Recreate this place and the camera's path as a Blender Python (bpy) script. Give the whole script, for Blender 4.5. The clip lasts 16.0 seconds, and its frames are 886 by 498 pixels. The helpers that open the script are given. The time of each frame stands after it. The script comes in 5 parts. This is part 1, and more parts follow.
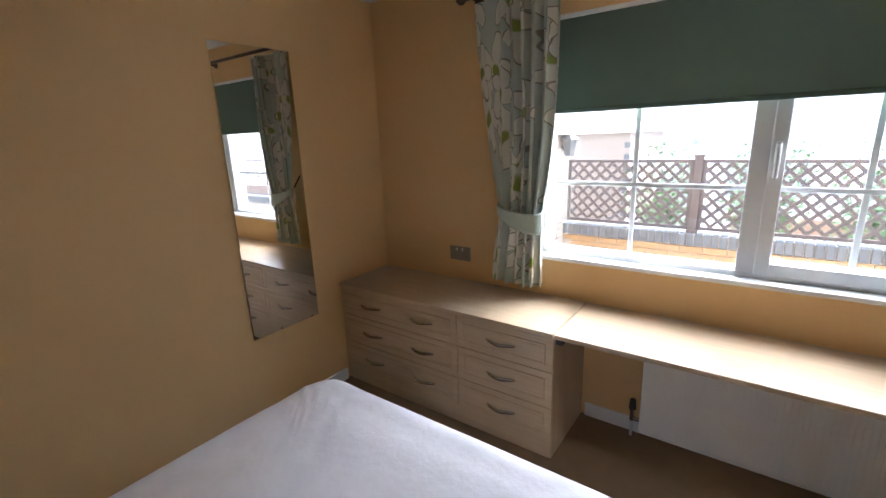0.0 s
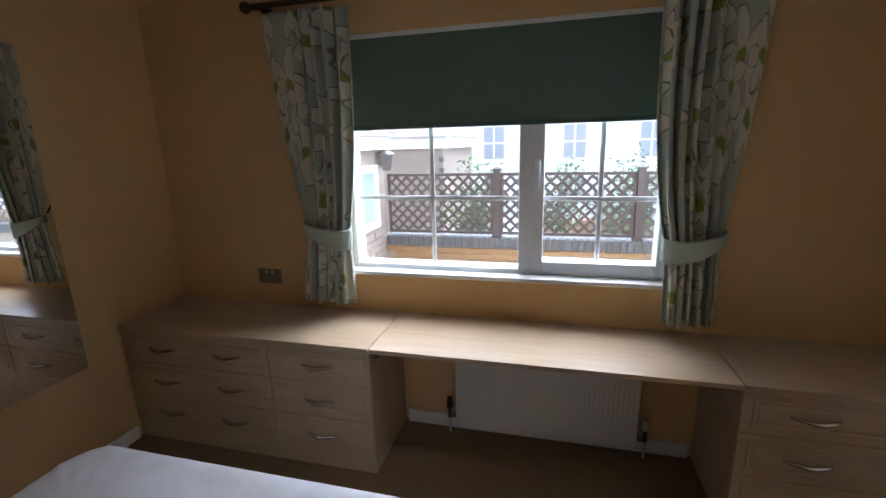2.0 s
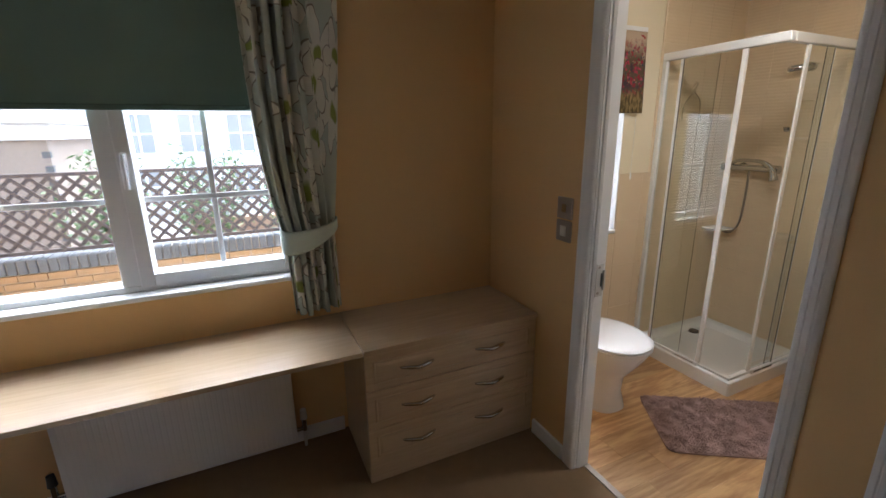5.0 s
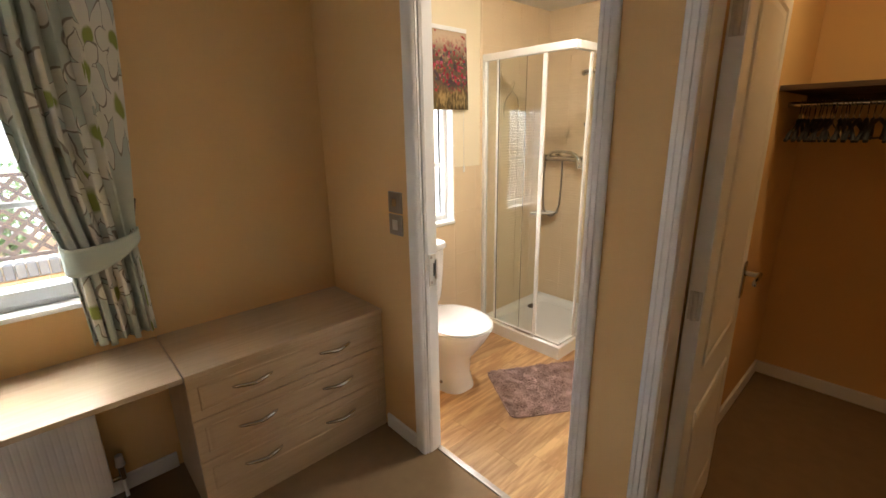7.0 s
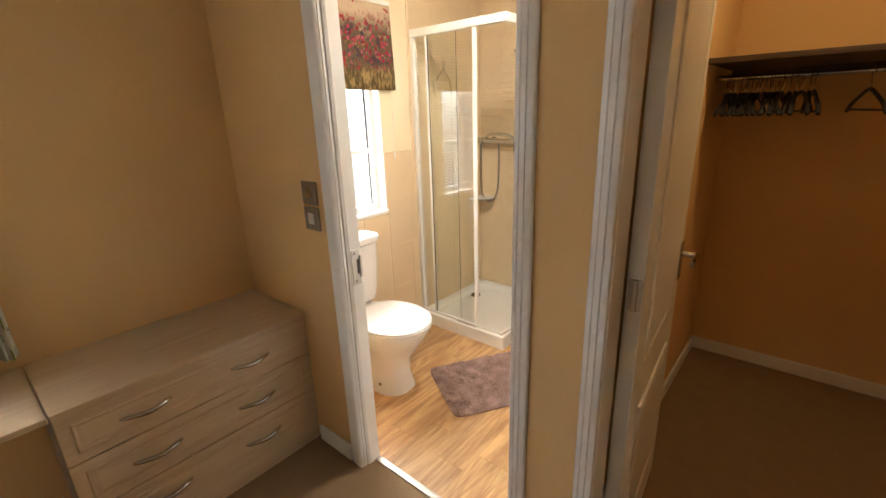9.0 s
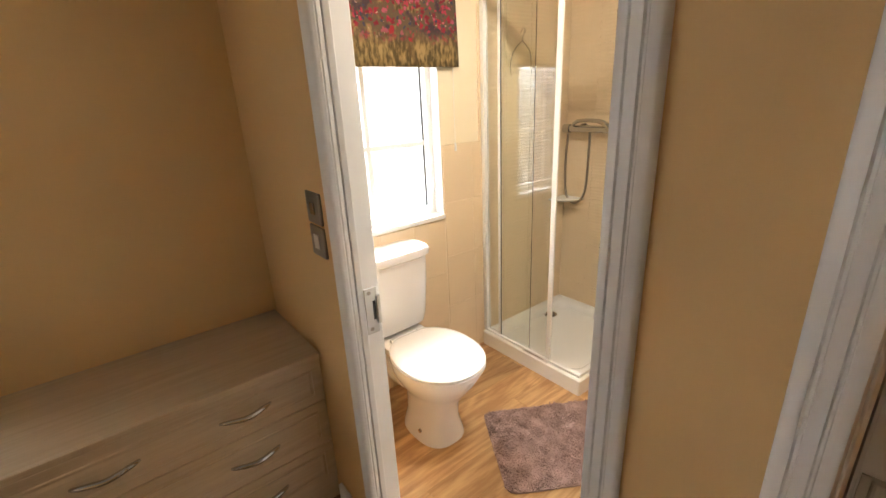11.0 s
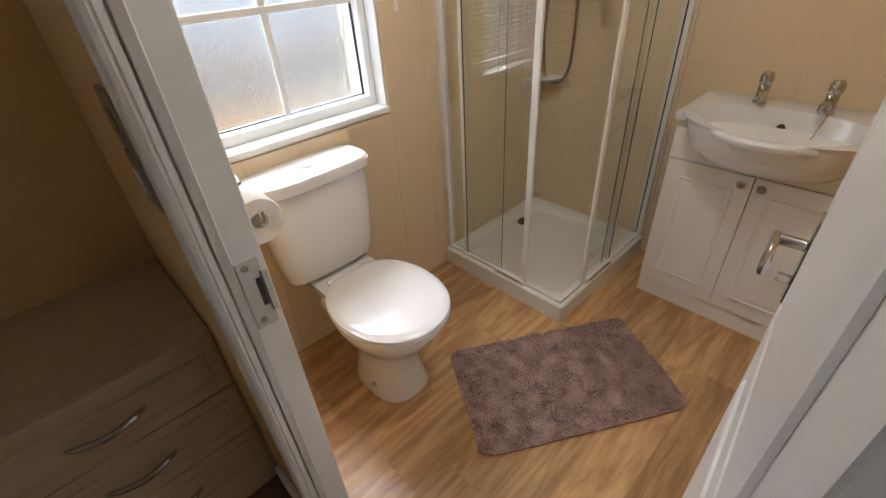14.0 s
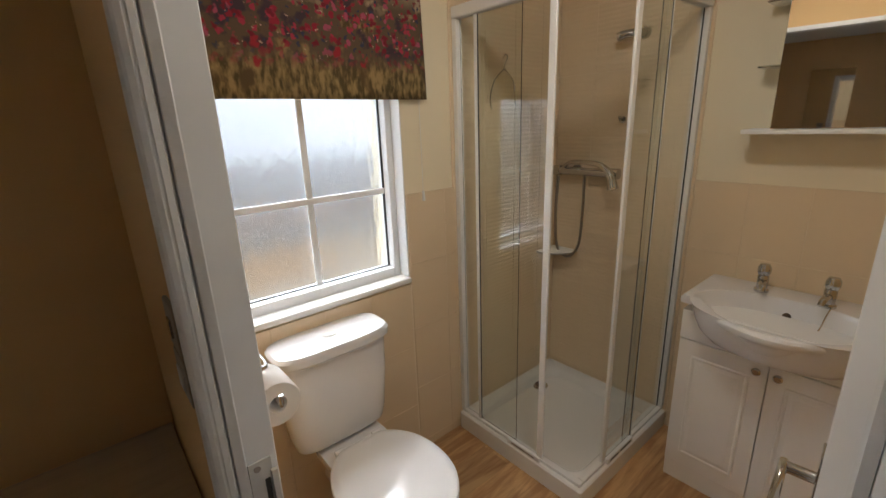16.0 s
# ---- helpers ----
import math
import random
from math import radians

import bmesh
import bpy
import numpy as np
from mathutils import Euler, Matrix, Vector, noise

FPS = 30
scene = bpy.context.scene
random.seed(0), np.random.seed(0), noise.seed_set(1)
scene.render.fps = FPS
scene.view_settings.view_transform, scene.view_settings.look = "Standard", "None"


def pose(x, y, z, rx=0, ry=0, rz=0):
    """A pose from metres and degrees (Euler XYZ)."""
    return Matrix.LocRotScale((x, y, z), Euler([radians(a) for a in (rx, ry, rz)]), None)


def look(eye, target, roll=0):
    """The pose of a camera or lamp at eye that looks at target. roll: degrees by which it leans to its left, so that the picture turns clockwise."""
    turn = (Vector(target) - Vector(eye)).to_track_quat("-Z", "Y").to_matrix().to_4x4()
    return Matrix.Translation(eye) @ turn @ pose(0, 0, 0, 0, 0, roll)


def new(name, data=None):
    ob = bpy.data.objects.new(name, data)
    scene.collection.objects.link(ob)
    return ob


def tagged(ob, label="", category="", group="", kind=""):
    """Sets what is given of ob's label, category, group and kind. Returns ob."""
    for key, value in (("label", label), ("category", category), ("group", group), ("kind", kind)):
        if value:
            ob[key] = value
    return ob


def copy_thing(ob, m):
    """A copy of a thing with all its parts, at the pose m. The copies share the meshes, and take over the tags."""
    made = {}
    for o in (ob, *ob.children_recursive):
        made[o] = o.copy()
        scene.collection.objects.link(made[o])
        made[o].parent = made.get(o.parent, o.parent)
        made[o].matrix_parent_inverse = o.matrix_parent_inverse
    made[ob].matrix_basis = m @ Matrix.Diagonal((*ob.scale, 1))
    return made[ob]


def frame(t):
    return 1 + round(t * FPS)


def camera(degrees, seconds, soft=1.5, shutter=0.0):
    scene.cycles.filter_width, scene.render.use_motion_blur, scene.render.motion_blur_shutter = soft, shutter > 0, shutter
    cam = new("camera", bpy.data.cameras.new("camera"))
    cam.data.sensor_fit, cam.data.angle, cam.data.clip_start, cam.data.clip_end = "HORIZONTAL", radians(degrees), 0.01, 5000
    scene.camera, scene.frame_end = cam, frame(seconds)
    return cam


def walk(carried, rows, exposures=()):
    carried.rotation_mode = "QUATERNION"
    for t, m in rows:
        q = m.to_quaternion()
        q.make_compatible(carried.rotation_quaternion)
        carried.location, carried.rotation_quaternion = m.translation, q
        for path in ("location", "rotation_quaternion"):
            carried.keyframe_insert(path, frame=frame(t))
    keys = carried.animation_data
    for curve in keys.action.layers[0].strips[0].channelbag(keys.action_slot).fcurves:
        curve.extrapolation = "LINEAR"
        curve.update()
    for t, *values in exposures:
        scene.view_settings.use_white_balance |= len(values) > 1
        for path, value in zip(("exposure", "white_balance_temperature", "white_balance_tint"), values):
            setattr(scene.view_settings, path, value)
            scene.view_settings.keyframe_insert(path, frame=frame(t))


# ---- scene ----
cam = camera(91.0, 16.0)
PATH = [
    (0, (2.065, -2.141, 1.518), (0.915, -0.584, 1.017), -2.2),
    (0.5, (2.094, -2.117, 1.527), (1.107, -0.447, 1.038), -1.9),
    (1, (2.123, -2.103, 1.52), (1.291, -0.347, 1.044), -1.7),
    (1.5, (2.149, -2.088, 1.523), (1.503, -0.255, 1.055), -1.5),
    (2, (2.176, -2.077, 1.526), (1.691, -0.193, 1.06), -1.5),
    (2.5, (2.213, -2.066, 1.526), (1.871, -0.152, 1.058), -1.7),
    (3, (2.26, -2.051, 1.519), (2.195, -0.112, 1.033), -1.6),
    (3.5, (2.323, -2.034, 1.515), (2.529, -0.107, 1.019), -1.1),
    (4, (2.392, -2.027, 1.516), (2.841, -0.145, 1.011), -0.8),
    (6.5, (2.588, -2.066, 1.514), (3.777, -0.552, 0.97), -0.9),
    (7, (2.626, -2.101, 1.508), (3.928, -0.684, 0.964), -1.0),
    (7.5, (2.682, -2.129, 1.503), (4.089, -0.821, 0.948), -1.4),
    (8, (2.726, -2.156, 1.491), (4.183, -0.918, 0.904), -2.0),
    (10.5, (3.118, -1.785, 1.467), (4.443, -0.443, 0.803), -2.4),
    (11, (3.278, -1.764, 1.474), (4.434, -0.272, 0.814), -2.8),
    (11.5, (3.349, -1.717, 1.467), (4.46, -0.208, 0.768), -3.2),
    (12, (3.459, -1.598, 1.454), (4.595, -0.142, 0.687), -3.1),
    (12.5, (3.537, -1.511, 1.435), (4.664, -0.13, 0.528), -4.3),
    (13, (3.578, -1.459, 1.403), (4.681, -0.15, 0.367), -4.6),
    (13.5, (3.612, -1.435, 1.373), (4.677, -0.184, 0.233), -4.5),
    (14, (3.638, -1.41, 1.377), (4.741, -0.182, 0.247), -3.9),
    (14.5, (3.653, -1.4, 1.407), (4.831, -0.136, 0.399), -3.1),
    (15, (3.658, -1.413, 1.45), (4.901, -0.078, 0.628), -2.6),
    (15.5, (3.65, -1.433, 1.488), (4.856, 0.007, 0.802), -2.8),
    (16, (3.644, -1.438, 1.522), (4.88, 0.03, 0.959), -2.1),
]
EXPOSURES = [(0, 3.70, 5450, 10), (0.5, 3.45, 5350, 10), (1.5, 2.90, 5350, 10), (2.5, 2.65, 5350, 10), (4, 2.70, 5350, 10), (6.5, 3.72, 6200, 10), (7, 3.92, 6350, 10), (8, 4.17, 6450, 10), (10.5, 4.17, 6400, 10), (11.5, 3.92, 6300, 10), (12.5, 3.40, 6050, 10), (14, 2.99, 5830, 10), (14.5, 3.00, 5830, 10), (15, 3.09, 5780, 10), (15.5, 2.87, 5940, 10), (16, 2.56, 5960, 10)]
walk(cam, [(t, look(eye, target, roll)) for t, eye, target, roll in PATH], EXPOSURES)

# world, sun and exposure
world = bpy.data.worlds.new("overcast_sky")
scene.world = world
world.use_nodes = True
wn, wl = world.node_tree.nodes, world.node_tree.links
sky = wn.new("ShaderNodeTexSky")
sky.sky_type = 'NISHITA'
sky.sun_disc = False
sky.sun_elevation, sky.sun_rotation = radians(58), radians(20)
sky.air_density, sky.dust_density = 1.0, 4.0
pale = wn.new("ShaderNodeHueSaturation")
pale.inputs["Saturation"].default_value = 0.35
wl.new(sky.outputs[0], pale.inputs["Color"])
wl.new(pale.outputs[0], wn["Background"].inputs[0])
wn["Background"].inputs[1].default_value = 0.15
sun = new("sun", bpy.data.lights.new("sun", 'SUN'))
sun.data.energy, sun.data.angle, sun.data.color = 0.5, radians(60), (1.0, 0.97, 0.93)
sun.matrix_world = look((0, 0, 20), (-4.5, -11.8, 0))


# ---- materials ----
def material(name, color, rough=0.5, metal=0.0, vary=0.06, scale=3.0, bump=0.0, bump_scale=200.0, coat=0.0, spec=0.5):
    """A plain surface with slow and fine variation of tone, gloss and relief."""
    m = bpy.data.materials.new(name)
    m.use_nodes = True
    n, l = m.node_tree.nodes, m.node_tree.links
    b = n["Principled BSDF"]
    co = n.new("ShaderNodeTexCoord")
    big, fine = n.new("ShaderNodeTexNoise"), n.new("ShaderNodeTexNoise")
    big.inputs["Scale"].default_value, fine.inputs["Scale"].default_value = scale, bump_scale
    big.inputs["Detail"].default_value = fine.inputs["Detail"].default_value = 4
    for t in (big, fine):
        l.new(co.outputs["Object"], t.inputs["Vector"])
    mix = n.new("ShaderNodeMix")
    mix.data_type = 'RGBA'
    mix.inputs[6].default_value = (*[c * (1 - vary) for c in color], 1)
    mix.inputs[7].default_value = (*[min(1, c * (1 + vary)) for c in color], 1)
    l.new(big.outputs[0], mix.inputs[0])
    l.new(mix.outputs[2], b.inputs["Base Color"])
    ra = n.new("ShaderNodeMapRange")
    ra.inputs[3].default_value, ra.inputs[4].default_value = max(0.02, rough * 0.8), min(1, rough * 1.2)
    l.new(big.outputs[0], ra.inputs[0])
    l.new(ra.outputs[0], b.inputs["Roughness"])
    b.inputs["Metallic"].default_value = metal
    b.inputs["Coat Weight"].default_value = coat
    b.inputs["Specular IOR Level"].default_value = spec
    if bump:
        bu = n.new("ShaderNodeBump")
        bu.inputs["Strength"].default_value, bu.inputs["Distance"].default_value = bump, 0.002
        l.new(fine.outputs[0], bu.inputs["Height"])
        l.new(bu.outputs[0], b.inputs["Normal"])
    return m


def wood(name, light, dark, along='X', stretch=14.0, rough=0.45, grain=0.6, ring=2.2, random_piece=False):
    """Wood grain drawn out along one axis; with random_piece each object has its own tone."""
    m = bpy.data.materials.new(name)
    m.use_nodes = True
    n, l = m.node_tree.nodes, m.node_tree.links
    b = n["Principled BSDF"]
    co, mp = n.new("ShaderNodeTexCoord"), n.new("ShaderNodeMapping")
    s = [stretch, stretch, stretch]
    s['XYZ'.index(along)] = 1.0
    mp.inputs["Scale"].default_value = s
    l.new(co.outputs["Object"], mp.inputs["Vector"])
    src = mp.outputs[0]
    if random_piece:
        info, add = n.new("ShaderNodeObjectInfo"), n.new("ShaderNodeVectorMath")
        mul = n.new("ShaderNodeMath")
        mul.operation = 'MULTIPLY'
        mul.inputs[1].default_value = 40
        l.new(info.outputs["Random"], mul.inputs[0])
        l.new(src, add.inputs[0])
        l.new(mul.outputs[0], add.inputs[1])
        src = add.outputs[0]
    a, f = n.new("ShaderNodeTexNoise"), n.new("ShaderNodeTexNoise")
    a.inputs["Scale"].default_value, a.inputs["Detail"].default_value, a.inputs["Distortion"].default_value = ring, 6, 2.2 if random_piece else 1.2
    f.inputs["Scale"].default_value, f.inputs["Detail"].default_value = ring * 9, 3
    l.new(src, a.inputs["Vector"])
    l.new(src, f.inputs["Vector"])
    ad = n.new("ShaderNodeMath")
    ad.operation = 'MULTIPLY_ADD'
    ad.inputs[1].default_value = 0.35
    l.new(f.outputs[0], ad.inputs[0])
    l.new(a.outputs[0], ad.inputs[2])
    grain_out = ad.outputs[0]
    if random_piece:
        # growth rings: contour lines of the slow noise
        turns, wave, ring_add = n.new("ShaderNodeMath"), n.new("ShaderNodeMath"), n.new("ShaderNodeMath")
        slow = n.new("ShaderNodeTexNoise")
        slow.inputs["Scale"].default_value, slow.inputs["Detail"].default_value, slow.inputs["Distortion"].default_value = 0.55, 2, 0.5
        l.new(src, slow.inputs["Vector"])
        turns.operation, turns.inputs[1].default_value = 'MULTIPLY', 75
        wave.operation = 'SINE'
        ring_add.operation, ring_add.inputs[1].default_value = 'MULTIPLY_ADD', 0.055
        l.new(slow.outputs[0], turns.inputs[0])
        l.new(turns.outputs[0], wave.inputs[0])
        l.new(wave.outputs[0], ring_add.inputs[0])
        l.new(ad.outputs[0], ring_add.inputs[2])
        grain_out = ring_add.outputs[0]
    r = n.new("ShaderNodeValToRGB")
    r.color_ramp.elements[0].position, r.color_ramp.elements[1].position = 0.68 - grain * 0.2, 0.68 + grain * 0.2
    r.color_ramp.elements[0].color, r.color_ramp.elements[1].color = (*dark, 1), (*light, 1)
    l.new(grain_out, r.inputs[0])
    out = r.outputs[0]
    if random_piece:
        hs, mr = n.new("ShaderNodeHueSaturation"), n.new("ShaderNodeMapRange")
        mr.inputs[3].default_value, mr.inputs[4].default_value = 0.80, 1.16
        l.new(info.outputs["Random"], mr.inputs[0])
        l.new(mr.outputs[0], hs.inputs["Value"])
        l.new(out, hs.inputs["Color"])
        out = hs.outputs[0]
    l.new(out, b.inputs["Base Color"])
    b.inputs["Roughness"].default_value = rough
    bu = n.new("ShaderNodeBump")
    bu.inputs["Strength"].default_value, bu.inputs["Distance"].default_value = 0.15, 0.001
    l.new(ad.outputs[0], bu.inputs["Height"])
    l.new(bu.outputs[0], b.inputs["Normal"])
    return m


def clear_glass(name, tint=(1, 1, 1), rough=0.0, bump=0.0):
    m = bpy.data.materials.new(name)
    m.use_nodes = True
    n, l = m.node_tree.nodes, m.node_tree.links
    b = n["Principled BSDF"]
    b.inputs["Base Color"].default_value = (*tint, 1)
    b.inputs["Transmission Weight"].default_value = 1
    b.inputs["Roughness"].default_value = rough
    b.inputs["IOR"].default_value = 1.45
    if bump:
        co, mp, t = n.new("ShaderNodeTexCoord"), n.new("ShaderNodeMapping"), n.new("ShaderNodeTexNoise")
        mp.inputs["Scale"].default_value = (1, 1, 0.18)
        t.inputs["Scale"].default_value, t.inputs["Detail"].default_value = 60, 4
        l.new(co.outputs["Object"], mp.inputs[0])
        l.new(mp.outputs[0], t.inputs[0])
        bu = n.new("ShaderNodeBump")
        bu.inputs["Strength"].default_value, bu.inputs["Distance"].default_value = bump, 0.02
        l.new(t.outputs[0], bu.inputs["Height"])
        l.new(bu.outputs[0], b.inputs["Normal"])
    return m


PAINT = material("cream_wall_paint", (0.77, 0.52, 0.247), 0.75, vary=0.03, scale=1.3, bump=0.12, bump_scale=350, spec=0.3)
PAINT_BATH = material("magnolia_wall_paint", (0.80, 0.71, 0.52), 0.6, vary=0.03, scale=1.5, bump=0.1, bump_scale=350)
CEILING_PAINT = material("white_ceiling_paint", (0.76, 0.74, 0.68), 0.8, vary=0.03, bump=0.2, bump_scale=120)
GLOSS_WHITE = material("white_gloss_paint", (0.87, 0.87, 0.86), 0.34, vary=0.012, scale=4, bump=0.015, bump_scale=300)
UPVC = material("white_upvc", (0.82, 0.84, 0.85), 0.3, vary=0.02)
CARPET = material("beige_carpet", (0.28, 0.19, 0.11), 0.95, vary=0.16, scale=14, bump=1.0, bump_scale=420, spec=0.1)
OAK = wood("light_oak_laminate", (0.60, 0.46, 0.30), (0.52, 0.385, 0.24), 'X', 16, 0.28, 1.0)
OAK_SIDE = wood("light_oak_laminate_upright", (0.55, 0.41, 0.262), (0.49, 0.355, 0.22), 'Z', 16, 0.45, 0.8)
CHROME = material("polished_chrome", (0.55, 0.556, 0.554), 0.1, 1.0, vary=0.03)
STEEL = material("brushed_steel", (0.36, 0.32, 0.28), 0.36, 1.0, vary=0.06, bump=0.1)
ZINC = material("zinc_plated_steel", (0.62, 0.61, 0.58), 0.45, 0.55, vary=0.05)
DARK = material("dark_plastic", (0.02, 0.02, 0.02), 0.4)
BLIND = material("green_blind_cloth", (0.16, 0.235, 0.19), 0.85, vary=0.05, scale=6, bump=0.3, bump_scale=500)
LINEN = material("white_quilted_cotton", (0.87, 0.85, 0.875), 0.85, vary=0.09, scale=11, bump=0.8, bump_scale=38)
RADIATOR = material("white_radiator_enamel", (0.84, 0.83, 0.79), 0.35, vary=0.02)
CERAMIC = material("white_glazed_ceramic", (0.79, 0.79, 0.80), 0.07, vary=0.015, coat=0.3)
ACRYLIC = material("white_acrylic", (0.84, 0.83, 0.80), 0.22, vary=0.02)
FRAME_WHITE = material("white_enamelled_aluminium", (0.82, 0.82, 0.80), 0.25, vary=0.02)
GLASS = clear_glass("clear_glass")
GREENISH = clear_glass("toughened_glass", (0.95, 0.98, 0.96))
GREENISH.node_tree.nodes["Principled BSDF"].inputs["IOR"].default_value = 1.6
OBSCURE = clear_glass("rain_patterned_glass", (0.84, 0.87, 0.86), 0.2, 0.36)
OBSCURE.node_tree.nodes["Principled BSDF"].inputs["Transmission Weight"].default_value = 0.93
MIRROR = material("silvered_mirror", (0.88, 0.88, 0.87), 0.015, 1.0, vary=0.01)
TILE = material("beige_glazed_tile", (0.76, 0.61, 0.415), 0.2, vary=0.05, scale=5, bump=0.08, bump_scale=40)
GROUT = material("pale_grout", (0.78, 0.645, 0.465), 0.8)
PLANK = wood("oak_vinyl_plank", (0.64, 0.40, 0.19), (0.40, 0.215, 0.09), 'X', 8, 0.33, 0.8, 1.5, True)
BROWN = material("brown_stained_wood", (0.095, 0.075, 0.07), 0.7, vary=0.2, scale=9, bump=0.3)
BRONZE = material("dark_bronze_metal", (0.10, 0.07, 0.05), 0.35, 0.9)
HOLDER_PINK = material("faded_mauve_pile", (0.42, 0.29, 0.26), 1.0, vary=0.45, scale=16, bump=1.0, bump_scale=240, spec=0.05)
PAPER = material("white_tissue_paper", (0.84, 0.82, 0.80), 0.95, vary=0.03, bump=0.4)


# ---- mesh tools ----
def part(name, bm, mat, parent=None, label="", smooth=False):
    """One mesh object from a bmesh, under a thing or a part."""
    me = bpy.data.meshes.new(name)
    bmesh.ops.recalc_face_normals(bm, faces=bm.faces)
    bm.to_mesh(me)
    bm.free()
    me.materials.append(mat)
    if smooth:
        for p in me.polygons:
            p.use_smooth = True
        me.set_sharp_from_angle(angle=radians(38))
    ob = new(name, me)
    ob.parent = parent
    if label:
        tagged(ob, label)
    return ob


def thing(name, m, label, category, group="", kind=""):
    ob = new(name)
    ob.empty_display_size = 0.05
    ob.matrix_world = m
    return tagged(ob, label, category, group, kind)


def single(ob, label, category, group="", kind=""):
    return tagged(ob, label, category, group, kind)


def box(x0, x1, y0, y1, z0, z1, bevel=0.0, seg=2, bm=None):
    own = bmesh.new()
    bmesh.ops.create_cube(own, size=1)
    for v in own.verts:
        v.co = Vector((x0 if v.co.x < 0 else x1, y0 if v.co.y < 0 else y1, z0 if v.co.z < 0 else z1))
    if bevel:
        bmesh.ops.bevel(own, geom=own.edges[:], offset=bevel, segments=seg, profile=0.5, affect='EDGES')
    return merge(bm, own)


def merge(bm, other):
    if bm is None:
        return other
    me = bpy.data.meshes.new("tmp")
    other.to_mesh(me)
    other.free()
    bm.from_mesh(me)
    bpy.data.meshes.remove(me)
    return bm


def rod(a, b, r, seg=16, bm=None, r2=None):
    """A round bar from a to b."""
    own = bmesh.new()
    a, b = Vector(a), Vector(b)
    bmesh.ops.create_cone(own, cap_ends=True, segments=seg, radius1=r, radius2=r if r2 is None else r2, depth=(b - a).length)
    q = (b - a).to_track_quat('Z', 'Y')
    bmesh.ops.transform(own, matrix=Matrix.Translation((a + b) / 2) @ q.to_matrix().to_4x4(), verts=own.verts)
    return merge(bm, own)


def tube(points, r, seg=10, bm=None, steps=8):
    """A round tube along a smooth line through the points; r may be a function of 0..1."""
    own = bmesh.new()
    pts = [Vector(p) for p in points]
    line = []
    for i in range(len(pts) - 1):
        p0, p1, p2, p3 = pts[max(i - 1, 0)], pts[i], pts[i + 1], pts[min(i + 2, len(pts) - 1)]
        for k in range(steps):
            t = k / steps
            line.append(0.5 * ((2 * p1) + (p2 - p0) * t + (2 * p0 - 5 * p1 + 4 * p2 - p3) * t * t + (3 * p1 - p0 - 3 * p2 + p3) * t ** 3))
    line.append(pts[-1])
    rings, up = [], Vector((0.13, 0.31, 0.94))
    for i, p in enumerate(line):
        d = (line[min(i + 1, len(line) - 1)] - line[max(i - 1, 0)]).normalized()
        s = d.cross(up)
        if s.length < 0.05:
            s = d.cross(Vector((1, 0, 0)))
        s.normalize()
        w = s.cross(d)
        rr = r(i / (len(line) - 1)) if callable(r) else r
        rings.append([own.verts.new(p + rr * (math.cos(a) * s + math.sin(a) * w)) for a in [2 * math.pi * k / seg for k in range(seg)]])
    for u, v in zip(rings, rings[1:]):
        for k in range(seg):
            own.faces.new((u[k], u[(k + 1) % seg], v[(k + 1) % seg], v[k]))
    own.faces.new(rings[0])
    own.faces.new(rings[-1])
    return merge(bm, own)


def loft(loops, bm=None, caps=True):
    """A closed skin over rings of equal count."""
    own = bmesh.new()
    rs = [[own.verts.new(p) for p in ring] for ring in loops]
    n = len(rs[0])
    for u, v in zip(rs, rs[1:]):
        for k in range(n):
            own.faces.new((u[k], u[(k + 1) % n], v[(k + 1) % n], v[k]))
    if caps:
        own.faces.new(rs[0])
        own.faces.new(rs[-1])
    return merge(bm, own)


def oval(cx, cy, z, rx, ry, n=40, power=2.0, back=None):
    """A ring in plan; power above 2 squares it, back flattens it at a line of y."""
    out = []
    for k in range(n):
        a = 2 * math.pi * k / n
        c, s = math.cos(a), math.sin(a)
        x = cx + rx * math.copysign(abs(c) ** (2 / power), c)
        y = cy + ry * math.copysign(abs(s) ** (2 / power), s)
        if back is not None:
            y = min(y, back)
        out.append((x, y, z))
    return out


def panelled(w, h, t, panels, depth=0.006, rim=0.018, bevel=0.002):
    """A flat leaf in the XZ plane, front towards -Y at y=0, with raised-and-fielded panels (x0, x1, z0, z1)."""
    bm = box(0, w, 0, t, 0, h, bevel)
    for x0, x1, z0, z1 in panels:
        rings = []
        for inset, y in ((0, -0.0005), (rim * 0.25, -depth), (rim * 0.6, -depth), (rim, -0.0015), (rim * 2.1, -depth * 0.95), (rim * 2.2, -depth * 0.95)):
            rings.append([(x0 + inset, y, z0 + inset), (x1 - inset, y, z0 + inset), (x1 - inset, y, z1 - inset), (x0 + inset, y, z1 - inset)])
        loft(rings, bm)
    return bm


# ---- structure ----
XR, XB, CEIL, YB, YC = 3.734, 5.69, 2.32, -3.02, -1.60
WT = 0.082           # inner wall thickness


def wall(name, boxes, mat, label):
    bm = None
    for b in boxes:
        bm = box(*b, bm=bm)
    return tagged(part(name, bm, mat), label, "wall", kind="structure")


